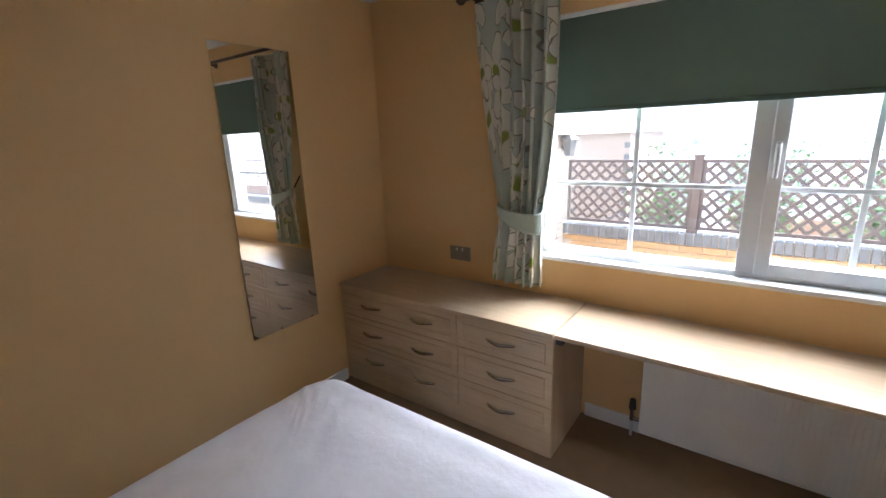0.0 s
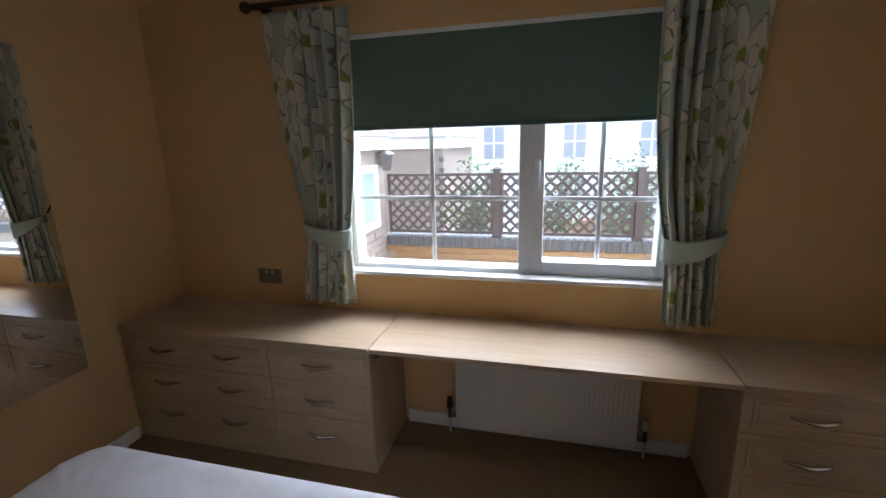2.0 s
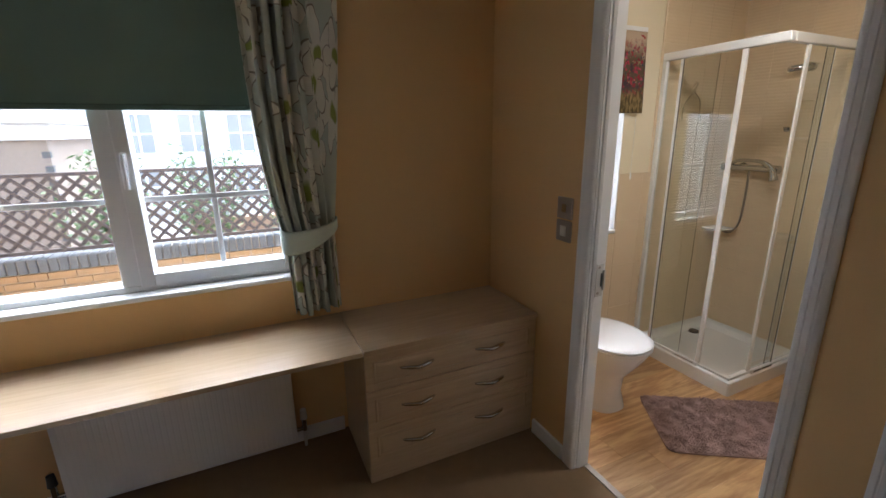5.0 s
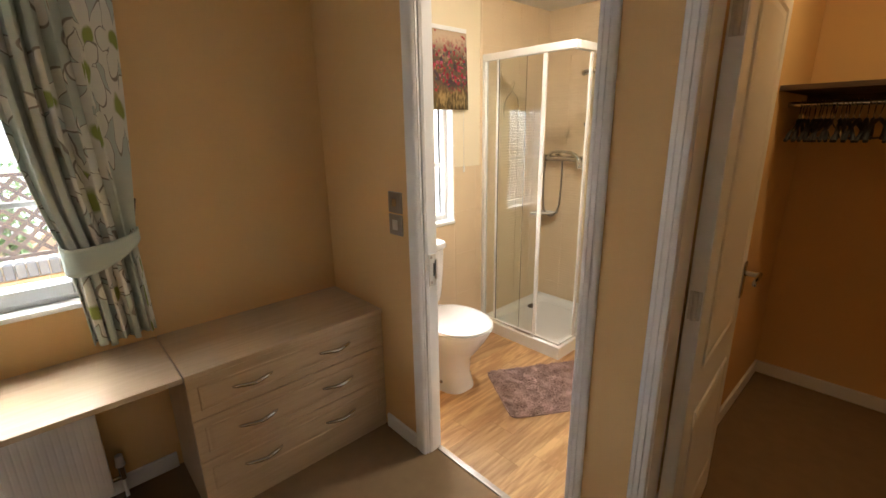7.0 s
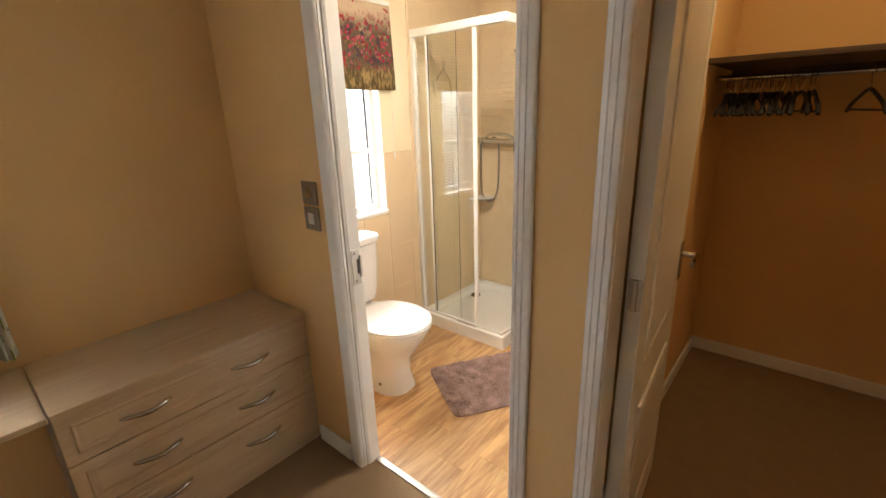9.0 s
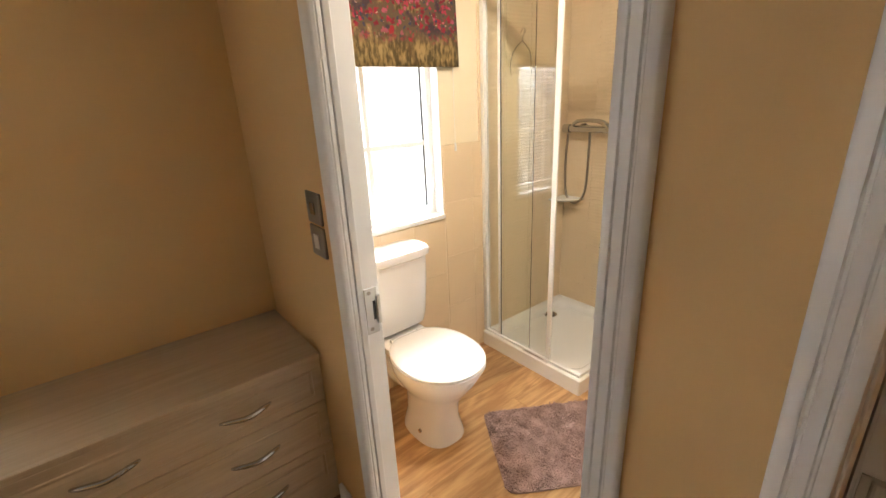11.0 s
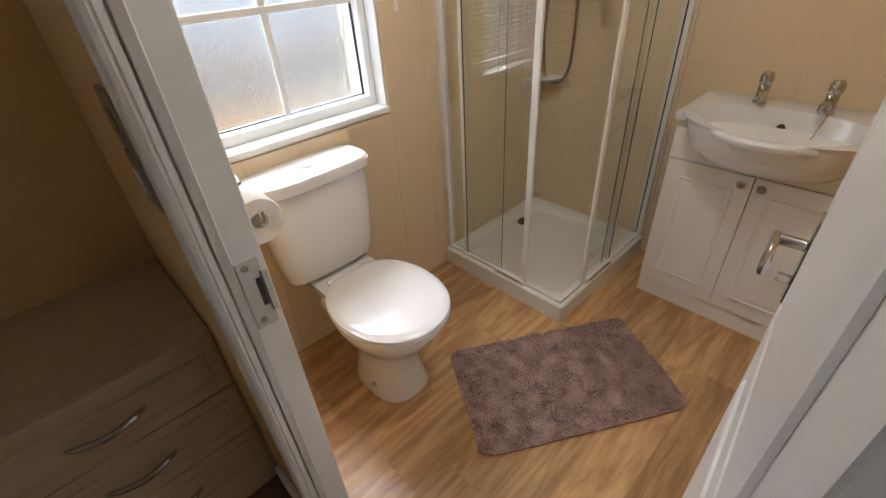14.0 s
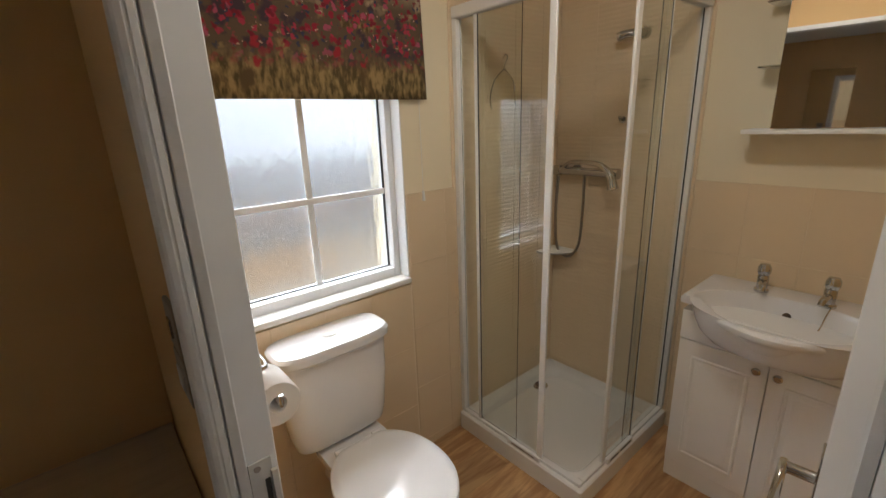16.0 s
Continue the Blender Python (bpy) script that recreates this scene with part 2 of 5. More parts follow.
wall("wall_window_side", [(-0.2, 1.10, 0, 0.22, -0.1, CEIL), (1.10, 2.72, 0, 0.22, -0.1, 0.86), (1.10, 2.72, 0, 0.22, 2.045, CEIL), (2.72, XR + 0.05, 0, 0.22, -0.1, CEIL)], PAINT, "cream painted outer wall with a window opening")
wall("wall_bathroom_window_side", [(XR + 0.05, 3.89, 0, 0.22, -0.1, CEIL), (3.89, 4.66, 0, 0.22, -0.1, 0.865), (3.89, 4.66, 0, 0.22, 2.04, CEIL), (4.66, XB + 0.2, 0, 0.22, -0.1, CEIL)], PAINT_BATH, "magnolia painted outer bathroom wall with a window opening")
wall("wall_mirror_side", [(-0.2, 0, YB - 0.1, 0, -0.1, CEIL)], PAINT, "plain cream painted bedroom wall")
wall("wall_back", [(0, 2.85, YB - 0.1, YB, -0.1, CEIL), (2.85, 3.60, YB - 0.1, YB, 2.0, CEIL), (3.60, XB, YB - 0.1, YB, -0.1, CEIL)], PAINT, "cream painted wall behind the bed with a doorway")
wall("wall_partition", [(XR, XR + WT, -0.745, 0, -0.1, CEIL), (XR, XR + WT, -1.515, -0.745, 2.0, CEIL), (XR, XR + WT, -1.724, -1.515, -0.1, CEIL), (XR, XR + WT, -2.42, -1.724, 2.0, CEIL), (XR, XR + WT, YB, -2.42, -0.1, CEIL)], PAINT, "cream painted partition wall with two doorways")
wall("wall_bathroom_closet", [(XR + WT, XB, YC - 0.03, YC + 0.03, -0.1, CEIL)], PAINT, "plain painted wall between bathroom and closet")
wall("wall_far_end", [(XB, XB + 0.2, YC, 0, -0.1, CEIL)], PAINT_BATH, "magnolia painted bathroom end wall")
wall("wall_closet_back", [(XB, XB + 0.2, YB - 0.1, YC - 0.0002, -0.1, CEIL)], PAINT, "cream painted closet back wall")
wall("wall_closet_end", [(XR + WT, XB, -2.76, -2.66, -0.1, CEIL)], PAINT, "plain cream painted closet side wall")
wall("wall_hall", [(2.7, 3.8, -4.2, -4.1, -0.1, CEIL), (2.6, 2.7, -4.2, YB - 0.1, -0.1, CEIL), (3.8, 3.9, -4.2, YB - 0.1, -0.1, CEIL)], PAINT, "plain cream painted hall wall")
tagged(part("ceiling", box(-0.2, XB + 0.2, -4.2, 0.22, CEIL, CEIL + 0.1), CEILING_PAINT), "white painted plain ceiling", "ceiling", kind="structure")
tagged(part("floor", box(-0.2, XR + 0.07, -4.2, 0.0, -0.1, 0.0), CARPET), "beige fitted cut-pile bedroom carpet", "floor", kind="structure")
tagged(part("floor_closet", box(XR + 0.07, XB, -2.66, YC - 0.03, -0.1, 0.0), CARPET), "beige fitted closet carpet", "floor", kind="structure")
floor_bath = tagged(part("floor_bathroom", box(XR + 0.07, XB, YC + 0.03, 0.0, -0.1, -0.004), material("brown_floor_joint", (0.27, 0.15, 0.07), 0.6)), "oak effect vinyl plank bathroom floor", "floor", kind="structure")


def casing(name, y_in, y_out, x, label):
    """One upright of moulded door trim on a face of the partition."""
    s = 1 if y_out > y_in else -1
    w = abs(y_out - y_in)
    prof = [(0, 0), (0, 0.012), (0.03, 0.0145), (0.10, 0.0158), (0.26, 0.0164), (0.29, 0.0135), (0.33, 0.0135), (0.36, 0.0166), (0.58, 0.0166), (0.61, 0.0130), (0.66, 0.0128), (0.70, 0.0150), (0.90, 0.0132), (0.97, 0.0105), (1, 0.007), (1, 0)]
    d = -1 if x <= XR + 0.01 else 1
    loops = [[(x + d * p[1], y_in + s * w * p[0], z) for p in prof] for z in (0, 2.0 + 0.06)]
    return tagged(part(name, loft(loops), GLOSS_WHITE, smooth=True), label, "door trim", kind="structure")


def head_casing(name, y0, y1, x):
    d = -1 if x <= XR + 0.01 else 1
    return tagged(part(name, box(min(x, x + d * 0.02), max(x, x + d * 0.02), y0, y1, 2.003, 2.06, 0.004), GLOSS_WHITE), "white moulded door head trim", "door trim", kind="structure")


LBL = "white gloss moulded door casing"


def upright(name, prof, z1, mat, label, category):
    """A moulding of the profile (x from the partition's face, y) run up from the floor."""
    return tagged(part(name, loft([[(XR + x, y, z) for x, y in prof] for z in (0, z1)]), mat), label, category, kind="structure")


upright("trim_bathroom_a", [(0.0145, -0.7445), (0.0145, -0.7595), (0.0125, -0.7612), (0.0045, -0.7605), (0.0025, -0.7575), (0.0005, -0.7572), (-0.0015, -0.7592), (-0.0090, -0.7560),
    (-0.0125, -0.7520), (-0.0142, -0.7450), (-0.0146, -0.7350), (-0.0138, -0.7200), (-0.0118, -0.7180), (-0.0118, -0.7020), (-0.0095, -0.6930), (-0.0060, -0.6900), (-0.0002, -0.6900), (-0.0002, -0.7445)], 2.06, GLOSS_WHITE, LBL, "door trim")
casing("trim_bathroom_b", -1.494, -1.545, XR, LBL)
casing("trim_closet_a", -1.742, -1.692, XR, LBL)
casing("trim_closet_b", -2.4215, -2.475, XR, LBL)
head_casing("trim_bathroom_head", -1.4938, -0.7616, XR)
head_casing("trim_closet_head", -2.4214, -1.7422, XR)


def lining(name, y0, y1, w=0.022, near=()):
    """Both jambs and the head of a doorway; near: the profile (x, y) of the jamb at y1, where it is moulded."""
    if near:
        bm = loft([[(XR + x, y, z) for x, y in near] for z in (0, 2.0)])
    else:
        bm = box(XR - 0.001, XR + WT + 0.001, y1 - 0.022, y1, 0, 2.0, 0.002)
    box(XR - 0.001, XR + WT + 0.001, y0, y0 + w, 0, 2.0, 0.002, bm=bm)
    box(XR - 0.001, XR + WT + 0.001, y0 + w, y1 - 0.0222, 1.975, 2.0, 0.002, bm=bm)
    return tagged(part(name, bm, GLOSS_WHITE), "white gloss flat door lining", "door frame", kind="structure")


lining("door_frame_bathroom", -1.516, -0.744, 0.021, [(WT + 0.001, -0.7455), (WT + 0.001, -0.7645), (WT - 0.0005, -0.7660), (0.0345, -0.7660), (0.0325, -0.7668), (0.0300, -0.7662),
    (0.0190, -0.7632), (0.0175, -0.7615), (0.0175, -0.7520), (0.0147, -0.7520), (0.0147, -0.7455)])
lining("door_frame_closet", -2.421, -1.723)


def baseboard(name, x0, x1, y0, y1, h=0.075):
    return tagged(part(name, box(x0, x1, y0, y1, 0, h, 0.004), GLOSS_WHITE), "white gloss painted baseboard", "baseboard", kind="structure")


baseboard("baseboard_window", 1.42, 2.85, -0.016, 0)
baseboard("baseboard_mirror", 0, 0.016, YB, -0.46)
baseboard("baseboard_partition", XR - 0.016, XR, -0.687, -0.46)
baseboard("baseboard_partition_mid", XR - 0.016, XR, -1.691, -1.546)
baseboard("baseboard_back", 0.016, 2.79, YB, YB + 0.016)
baseboard("baseboard_closet_back", XB - 0.016, XB, -2.66, YC - 0.03)
baseboard("baseboard_closet_side", XR + WT, XB - 0.016, YC - 0.046, YC - 0.03)
tagged(part("threshold_strip", box(XR + 0.055, XR + 0.085, -1.4945, -0.766, 0, 0.006, 0.002), STEEL), "metal carpet threshold strip", "threshold strip", kind="structure")


# windows
def frame_rect(x0, x1, z0, z1, w, y0, y1, bm=None, bevel=0.004):
    bm = box(x0, x0 + w, y0, y1, z0, z1, bevel, bm=bm)
    box(x1 - w, x1, y0, y1, z0, z1, bevel, bm=bm)
    box(x0 + w, x1 - w, y0 + 0.001, y1, z0, z0 + w, bevel, bm=bm)
    box(x0 + w, x1 - w, y0 + 0.001, y1, z1 - w, z1, bevel, bm=bm)
    return bm


def pane(x0, x1, z0, z1, y, parent, mat):
    p = part("pane", box(x0, x1, y, y + 0.006, z0, z1), mat, parent)
    p.visible_shadow = False
    return p


win = thing("window_1", pose(0, 0, 0), "white plastic framed casement window with glazing bars", "window", kind="structure")
part("window_frame", frame_rect(1.10, 2.72, 0.86, 2.045, 0.046, 0.060, 0.17), UPVC, win)
part("mullion", box(2.012, 2.09, 0.061, 0.17, 0.906, 1.997, 0.004), UPVC, win)
part("casement", frame_rect(2.078, 2.698, 0.90, 2.005, 0.052, 0.048, 0.15), UPVC, win)
pane(1.145, 2.014, 0.904, 2.0, 0.13, win, GLASS)
pane(2.128, 2.648, 0.95, 1.955, 0.125, win, GLASS)
for x0, x1, zz0, zz1, xm, yy in ((1.148, 2.011, 0.907, 1.996, 1.5625, 0.122), (2.131, 2.645, 0.953, 1.952, 2.391, 0.117)):
    part("glazing_bar", box(xm - 0.011, xm + 0.011, yy, yy + 0.007, zz0, zz1, 0.003), UPVC, win)
    part("glazing_bar", box(x0, x1, yy - 0.001, yy + 0.0065, 1.245, 1.267, 0.003), UPVC, win)
hd = part("window_handle", box(2.092, 2.114, 0.036, 0.048, 1.37, 1.45, 0.004), UPVC, win)
part("lever", tube([(2.103, 0.030, 1.44), (2.103, 0.018, 1.41), (2.103, 0.016, 1.31)], 0.009), UPVC, hd, smooth=True)
part("window_sill", box(1.07, 2.75, -0.022, 0.0595, 0.8605, 0.883, 0.006), GLOSS_WHITE, win)

bw = thing("window_2", pose(0, 0, 0), "white plastic framed bathroom window with rain-patterned glass", "window", kind="structure")
part("window_frame", frame_rect(3.89, 4.70, 0.865, 2.04, 0.035, 0.075, 0.15), UPVC, bw)
part("casement", frame_rect(3.921, 4.681, 0.874, 2.02, 0.052, 0.058, 0.13), UPVC, bw)
pane(3.969, 4.633, 0.92, 1.975, 0.105, bw, OBSCURE)
part("gasket", frame_rect(3.972, 4.630, 0.9235, 1.969, 0.0065, 0.096, 0.104, bevel=0), DARK, bw)
part("glazing_bar", box(4.289, 4.313, 0.090, 0.099, 0.926, 1.968, 0.003), UPVC, bw)
part("glazing_bar", box(3.974, 4.628, 0.089, 0.0985, 1.243, 1.267, 0.003), UPVC, bw)
part("window_sill", box(3.86, 4.664, -0.016, 0.0574, 0.866, 0.890, 0.006), GLOSS_WHITE, bw)
part("reveal_lining", box(4.6555, 4.6612, -0.004, 0.0574, 0.8903, 2.038, 0.0015), UPVC, bw)

# ---- bedroom ----
def drawer_chest(x0, x1, columns, label):
    """A low chest; columns: (x0, x1, handle places)."""
    t = thing("chest_of_drawers", pose(x0, 0, 0), label, "chest of drawers")
    w = x1 - x0
    part("top", box(0, w - 0.002, -0.455, 0, 0.636, 0.658, 0.003), OAK, t)
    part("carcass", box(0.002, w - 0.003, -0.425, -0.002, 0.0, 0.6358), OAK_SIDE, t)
    part("plinth", box(0.002, w - 0.003, -0.438, -0.4252, 0.0, 0.095, 0.001), OAK, t)
    for a, b, hs in columns:
        for z0, z1 in ((0.099, 0.272), (0.276, 0.457), (0.461, 0.630)):
            dw, dh = b - a - 0.004, z1 - z0
            pan = [] if hs is None else [(0.035, dw - 0.035, 0.032, dh - 0.032)]
            d = part("drawer", panelled(dw, dh, 0.018, pan, 0.004, 0.012), OAK, t)
            d.location = (a - x0 + 0.002, -0.444, z0)
            for hx in hs:
                hx -= a + 0.002
                zc = dh / 2 + 0.004
                bm = tube([(hx - 0.078, -0.004, zc - 0.004), (hx - 0.055, -0.02, zc - 0.001), (hx, -0.03, zc - 0.006), (hx + 0.055, -0.02, zc - 0.001), (hx + 0.078, -0.004, zc - 0.004)], lambda u: 0.0042 + 0.0048 * math.sin(math.pi * u), 10)
                part("handle", bm, CHROME, d, "curved chrome bow handle", smooth=True)
    return t


drawer_chest(0.004, 1.402, ((0.004, 0.878, (0.26, 0.644)), (0.878, 1.402, (1.136,))), "light oak wide chest of drawers below the window")
drawer_chest(2.868, XR - 0.003, ((2.868, XR - 0.003, (3.10, 3.466)),), "light oak three-drawer chest beside the bathroom doorway")
desk = thing("desk", pose(0, 0, 0), "light oak desk top spanning two chests of drawers", "desk")
part("desktop", box(1.406, 2.864, -0.455, -0.001, 0.636, 0.657, 0.003), OAK, desk)
part("bracket", box(1.408, 1.44, -0.44, -0.41, 0.605, 0.6358, 0.002), DARK, desk, "dark plastic fixing block")
part("support_rail", box(1.404, 2.866, -0.02, -0.002, 0.565, 0.6358, 0.002), OAK, desk)

rad = thing("radiator", pose(0, 0, 0), "white ribbed steel panel radiator under the desk", "radiator")
n = 40
ring0, ring1 = [], []
for i in range(n * 4 + 1):
    x = 1.709 + 0.897 * i / (n * 4)
    y = -0.071 + (0.0012 if i % 4 == 0 else 0.0)
    ring0.append((x, y, 0.062))
    ring1.append((x, y, 0.488))
bm = bmesh.new()
lo = [bm.verts.new(p) for p in ring0]
hi = [bm.verts.new(p) for p in ring1]
for i in range(len(lo) - 1):
    bm.faces.new((lo[i], lo[i + 1], hi[i + 1], hi[i]))
part("panel", bm, RADIATOR, rad)
part("casing", frame_rect(1.707, 2.608, 0.05, 0.50, 0.013, -0.071, -0.030, bevel=0.005), RADIATOR, rad)
part("back_panel", box(1.712, 2.604, -0.06, -0.03, 0.06, 0.49), RADIATOR, rad)
for x, s in ((1.67, 1), (2.645, -1)):
    v = part("valve", rod((x, -0.05, 0.09), (x, -0.05, 0.155), 0.012), CHROME, rad, "chrome radiator valve", smooth=True)
    part("valve_head", rod((x, -0.05, 0.155), (x, -0.05, 0.205), 0.018, r2=0.014), DARK if s > 0 else FRAME_WHITE, v, smooth=True)
    part("union", rod((x, -0.05, 0.10), (x + s * 0.04, -0.05, 0.10), 0.010), CHROME, v, smooth=True)
    part("pipe", rod((x, -0.05, 0.0), (x, -0.05, 0.09), 0.0075), FRAME_WHITE, v, smooth=True)

# mattress and base
bed = thing("bed", pose(0, 0, 0), "double bed with a bare white quilted mattress", "bed")
part("base", box(0.70, 1.99, -2.98, -1.13, 0.05, 0.288, 0.01), material("grey_divan_cloth", (0.35, 0.33, 0.32), 0.9, bump=0.3), bed)
for x in (0.78, 1.91):
    for y in (-2.9, -1.21):
        part("leg", rod((x, y, 0), (x, y, 0.0502), 0.025), DARK, bed)
own = bmesh.new()
MX0, MX1, MY0, MY1 = 0.622, 2.00, -3.005, -1.068
rings = []
for z, g in ((0.281, 0.03), (0.30, 0.006), (0.36, 0.001), (0.42, 0.0), (0.48, 0.002), (0.51, 0.008), (0.53, 0.018), (0.541, 0.03), (0.546, 0.045), (0.548, 0.06), (0.551, 0.08), (0.549, 0.10), (0.55, 0.13), (0.55, 0.16), (0.55, 0.2), (0.55, 0.24), (0.551, 0.29), (0.551, 0.34), (0.551, 0.40), (0.551, 0.46), (0.551, 0.53), (0.551, 0.6)):
    n0 = 260
    ring = []
    for k in range(n0):
        a = 2 * math.pi * (k + 0.5) / n0
        c, s = math.cos(a), math.sin(a)
        rx, ry = (MX1 - MX0) / 2 - g, (MY1 - MY0) / 2 - g * 1.15
        x = (MX0 + MX1) / 2 + rx * math.copysign(abs(c) ** (2 / 18), c)
        y = (MY0 + MY1) / 2 + ry * math.copysign(abs(s) ** (2 / 18), s)
        fold = max(0.0, 1 - abs(noise.noise(Vector((x * 4.2 + y * 2, y * 6 - x * 3, 1.7)))) * 7)
        w = noise.noise(Vector((x * 5, y * 5, z * 4))) * 0.012 + noise.noise(Vector((x * 17, y * 13, 3.0))) * 0.005 + 0.011 * fold * max(0.15, 1 - g * 3.5)
        ring.append((x, y, z + 0.008 + (w * min(1.0, g / 0.07) if z > 0.52 else 0)))
    rings.append(ring)
own = loft(rings)
part("mattress", own, LINEN, bed, "white quilted mattress", smooth=True)

mir = thing("wall_mirror", pose(0, 0, 0), "tall narrow unframed mirror hung on the cream wall", "mirror")
part("glass", box(0.004, 0.010, -1.052, -0.632, 0.515, 1.972, 0.0025, 1), MIRROR, mir)

# blind and curtains
rb = thing("roller_blind", pose(0, 0, 0), "dark green roller blind half lowered over the window", "blind")
part("cloth", box(1.125, 2.70, 0.026, 0.028, 1.62, 2.0275), BLIND, rb)
part("cassette", box(1.11, 2.71, 0.005, 0.047, 2.028, 2.0445, 0.004), UPVC, rb)
part("bottom_bar", box(1.125, 2.70, 0.020, 0.034, 1.605, 1.627, 0.005), material("green_bar", (0.10, 0.16, 0.13), 0.5), rb)


def floral(name):
    """Pale cotton with large cream blooms, brown outlines and olive leaves."""
    m = bpy.data.materials.new(name)
    m.use_nodes = True
    n, l = m.node_tree.nodes, m.node_tree.links
    b = n["Principled BSDF"]
    co = n.new("ShaderNodeTexCoord")
    wob = n.new("ShaderNodeTexNoise")
    wob.inputs["Scale"].default_value = 6
    l.new(co.outputs["UV"], wob.inputs[0])
    mixv = n.new("ShaderNodeMix")
    mixv.data_type = 'RGBA'
    mixv.inputs[0].default_value = 0.12
    l.new(co.outputs["UV"], mixv.inputs[6])
    l.new(wob.outputs[1], mixv.inputs[7])

    def mixed(fac, a, c):
        x = n.new("ShaderNodeMix")
        x.data_type = 'RGBA'
        l.new(fac, x.inputs[0])
        for s, v in ((6, a), (7, c)):
            if isinstance(v, tuple):
                x.inputs[s].default_value = (*v, 1)
            else:
                l.new(v, x.inputs[s])
        return x.outputs[2]

    def blooms(scale, off):
        """Six-petalled blooms in scattered cells: the petal field and the outline field."""
        mp = n.new("ShaderNodeMapping")
        mp.inputs["Location"].default_value = (off, off * 0.7, 0)
        l.new(mixv.outputs[2], mp.inputs[0])
        v = n.new("ShaderNodeTexVoronoi")
        v.voronoi_dimensions = '2D'
        v.inputs["Scale"].default_value = scale
        v.inputs["Randomness"].default_value = 0.75
        l.new(mp.outputs[0], v.inputs["Vector"])
        sc = n.new("ShaderNodeVectorMath")
        sc.operation = 'SUBTRACT'
        l.new(mp.outputs[0], sc.inputs[0])
        l.new(v.outputs["Position"], sc.inputs[1])
        sp = n.new("ShaderNodeSeparateXYZ")
        l.new(sc.outputs[0], sp.inputs[0])
        at = n.new("ShaderNodeMath")
        at.operation = 'ARCTAN2'
        l.new(sp.outputs[1], at.inputs[0])
        l.new(sp.outputs[0], at.inputs[1])
        k3 = n.new("ShaderNodeMath")
        k3.operation = 'MULTIPLY'
        k3.inputs[1].default_value = 2.5
        l.new(at.outputs[0], k3.inputs[0])
        cs = n.new("ShaderNodeMath")
        cs.operation = 'COSINE'
        l.new(k3.outputs[0], cs.inputs[0])
        ab = n.new("ShaderNodeMath")
        ab.operation = 'ABSOLUTE'
        l.new(cs.outputs[0], ab.inputs[0])
        ma = n.new("ShaderNodeMath")
        ma.operation = 'MULTIPLY_ADD'
        ma.inputs[1].default_value, ma.inputs[2].default_value = -0.26, -0.15
        l.new(ab.outputs[0], ma.inputs[0])
        ad = n.new("ShaderNodeMath")
        l.new(v.outputs["Distance"], ad.inputs[0])
        l.new(ma.outputs[0], ad.inputs[1])

        def band(src, lo, hi):
            r = n.new("ShaderNodeMapRange")
            r.inputs[1].default_value, r.inputs[2].default_value = lo, hi
            l.new(src, r.inputs[0])
            return r.outputs[0]
        line = n.new("ShaderNodeMath")
        line.operation = 'ABSOLUTE'
        l.new(ad.outputs[0], line.inputs[0])
        return band(ad.outputs[0], 0.012, -0.012), band(line.outputs[0], 0.016, 0.007), band(v.outputs["Distance"], 0.10, 0.07)

    c = (0.47, 0.52, 0.45)
    for sc0, off in ((2.5, 0.0), (3.1, 5.3)):
        petal, line, heart = blooms(sc0, off)
        c = mixed(petal, c, (0.70, 0.68, 0.58))
        c = mixed(line, c, (0.25, 0.22, 0.17))
        c = mixed(heart, c, (0.27, 0.32, 0.07))
    fine = n.new("ShaderNodeTexNoise")
    fine.inputs["Scale"].default_value = 300
    l.new(co.outputs["UV"], fine.inputs[0])
    l.new(c, b.inputs["Base Color"])
    b.inputs["Roughness"].default_value = 0.9
    bu = n.new("ShaderNodeBump")
    bu.inputs["Strength"].default_value, bu.inputs["Distance"].default_value = 0.3, 0.001
    l.new(fine.outputs[0], bu.inputs["Height"])
    l.new(bu.outputs[0], b.inputs["Normal"])
    return m


FLORAL = floral("floral_curtain_cotton")
TIE = material("pale_green_cotton", (0.48, 0.55, 0.47), 0.9, vary=0.05, bump=0.3)


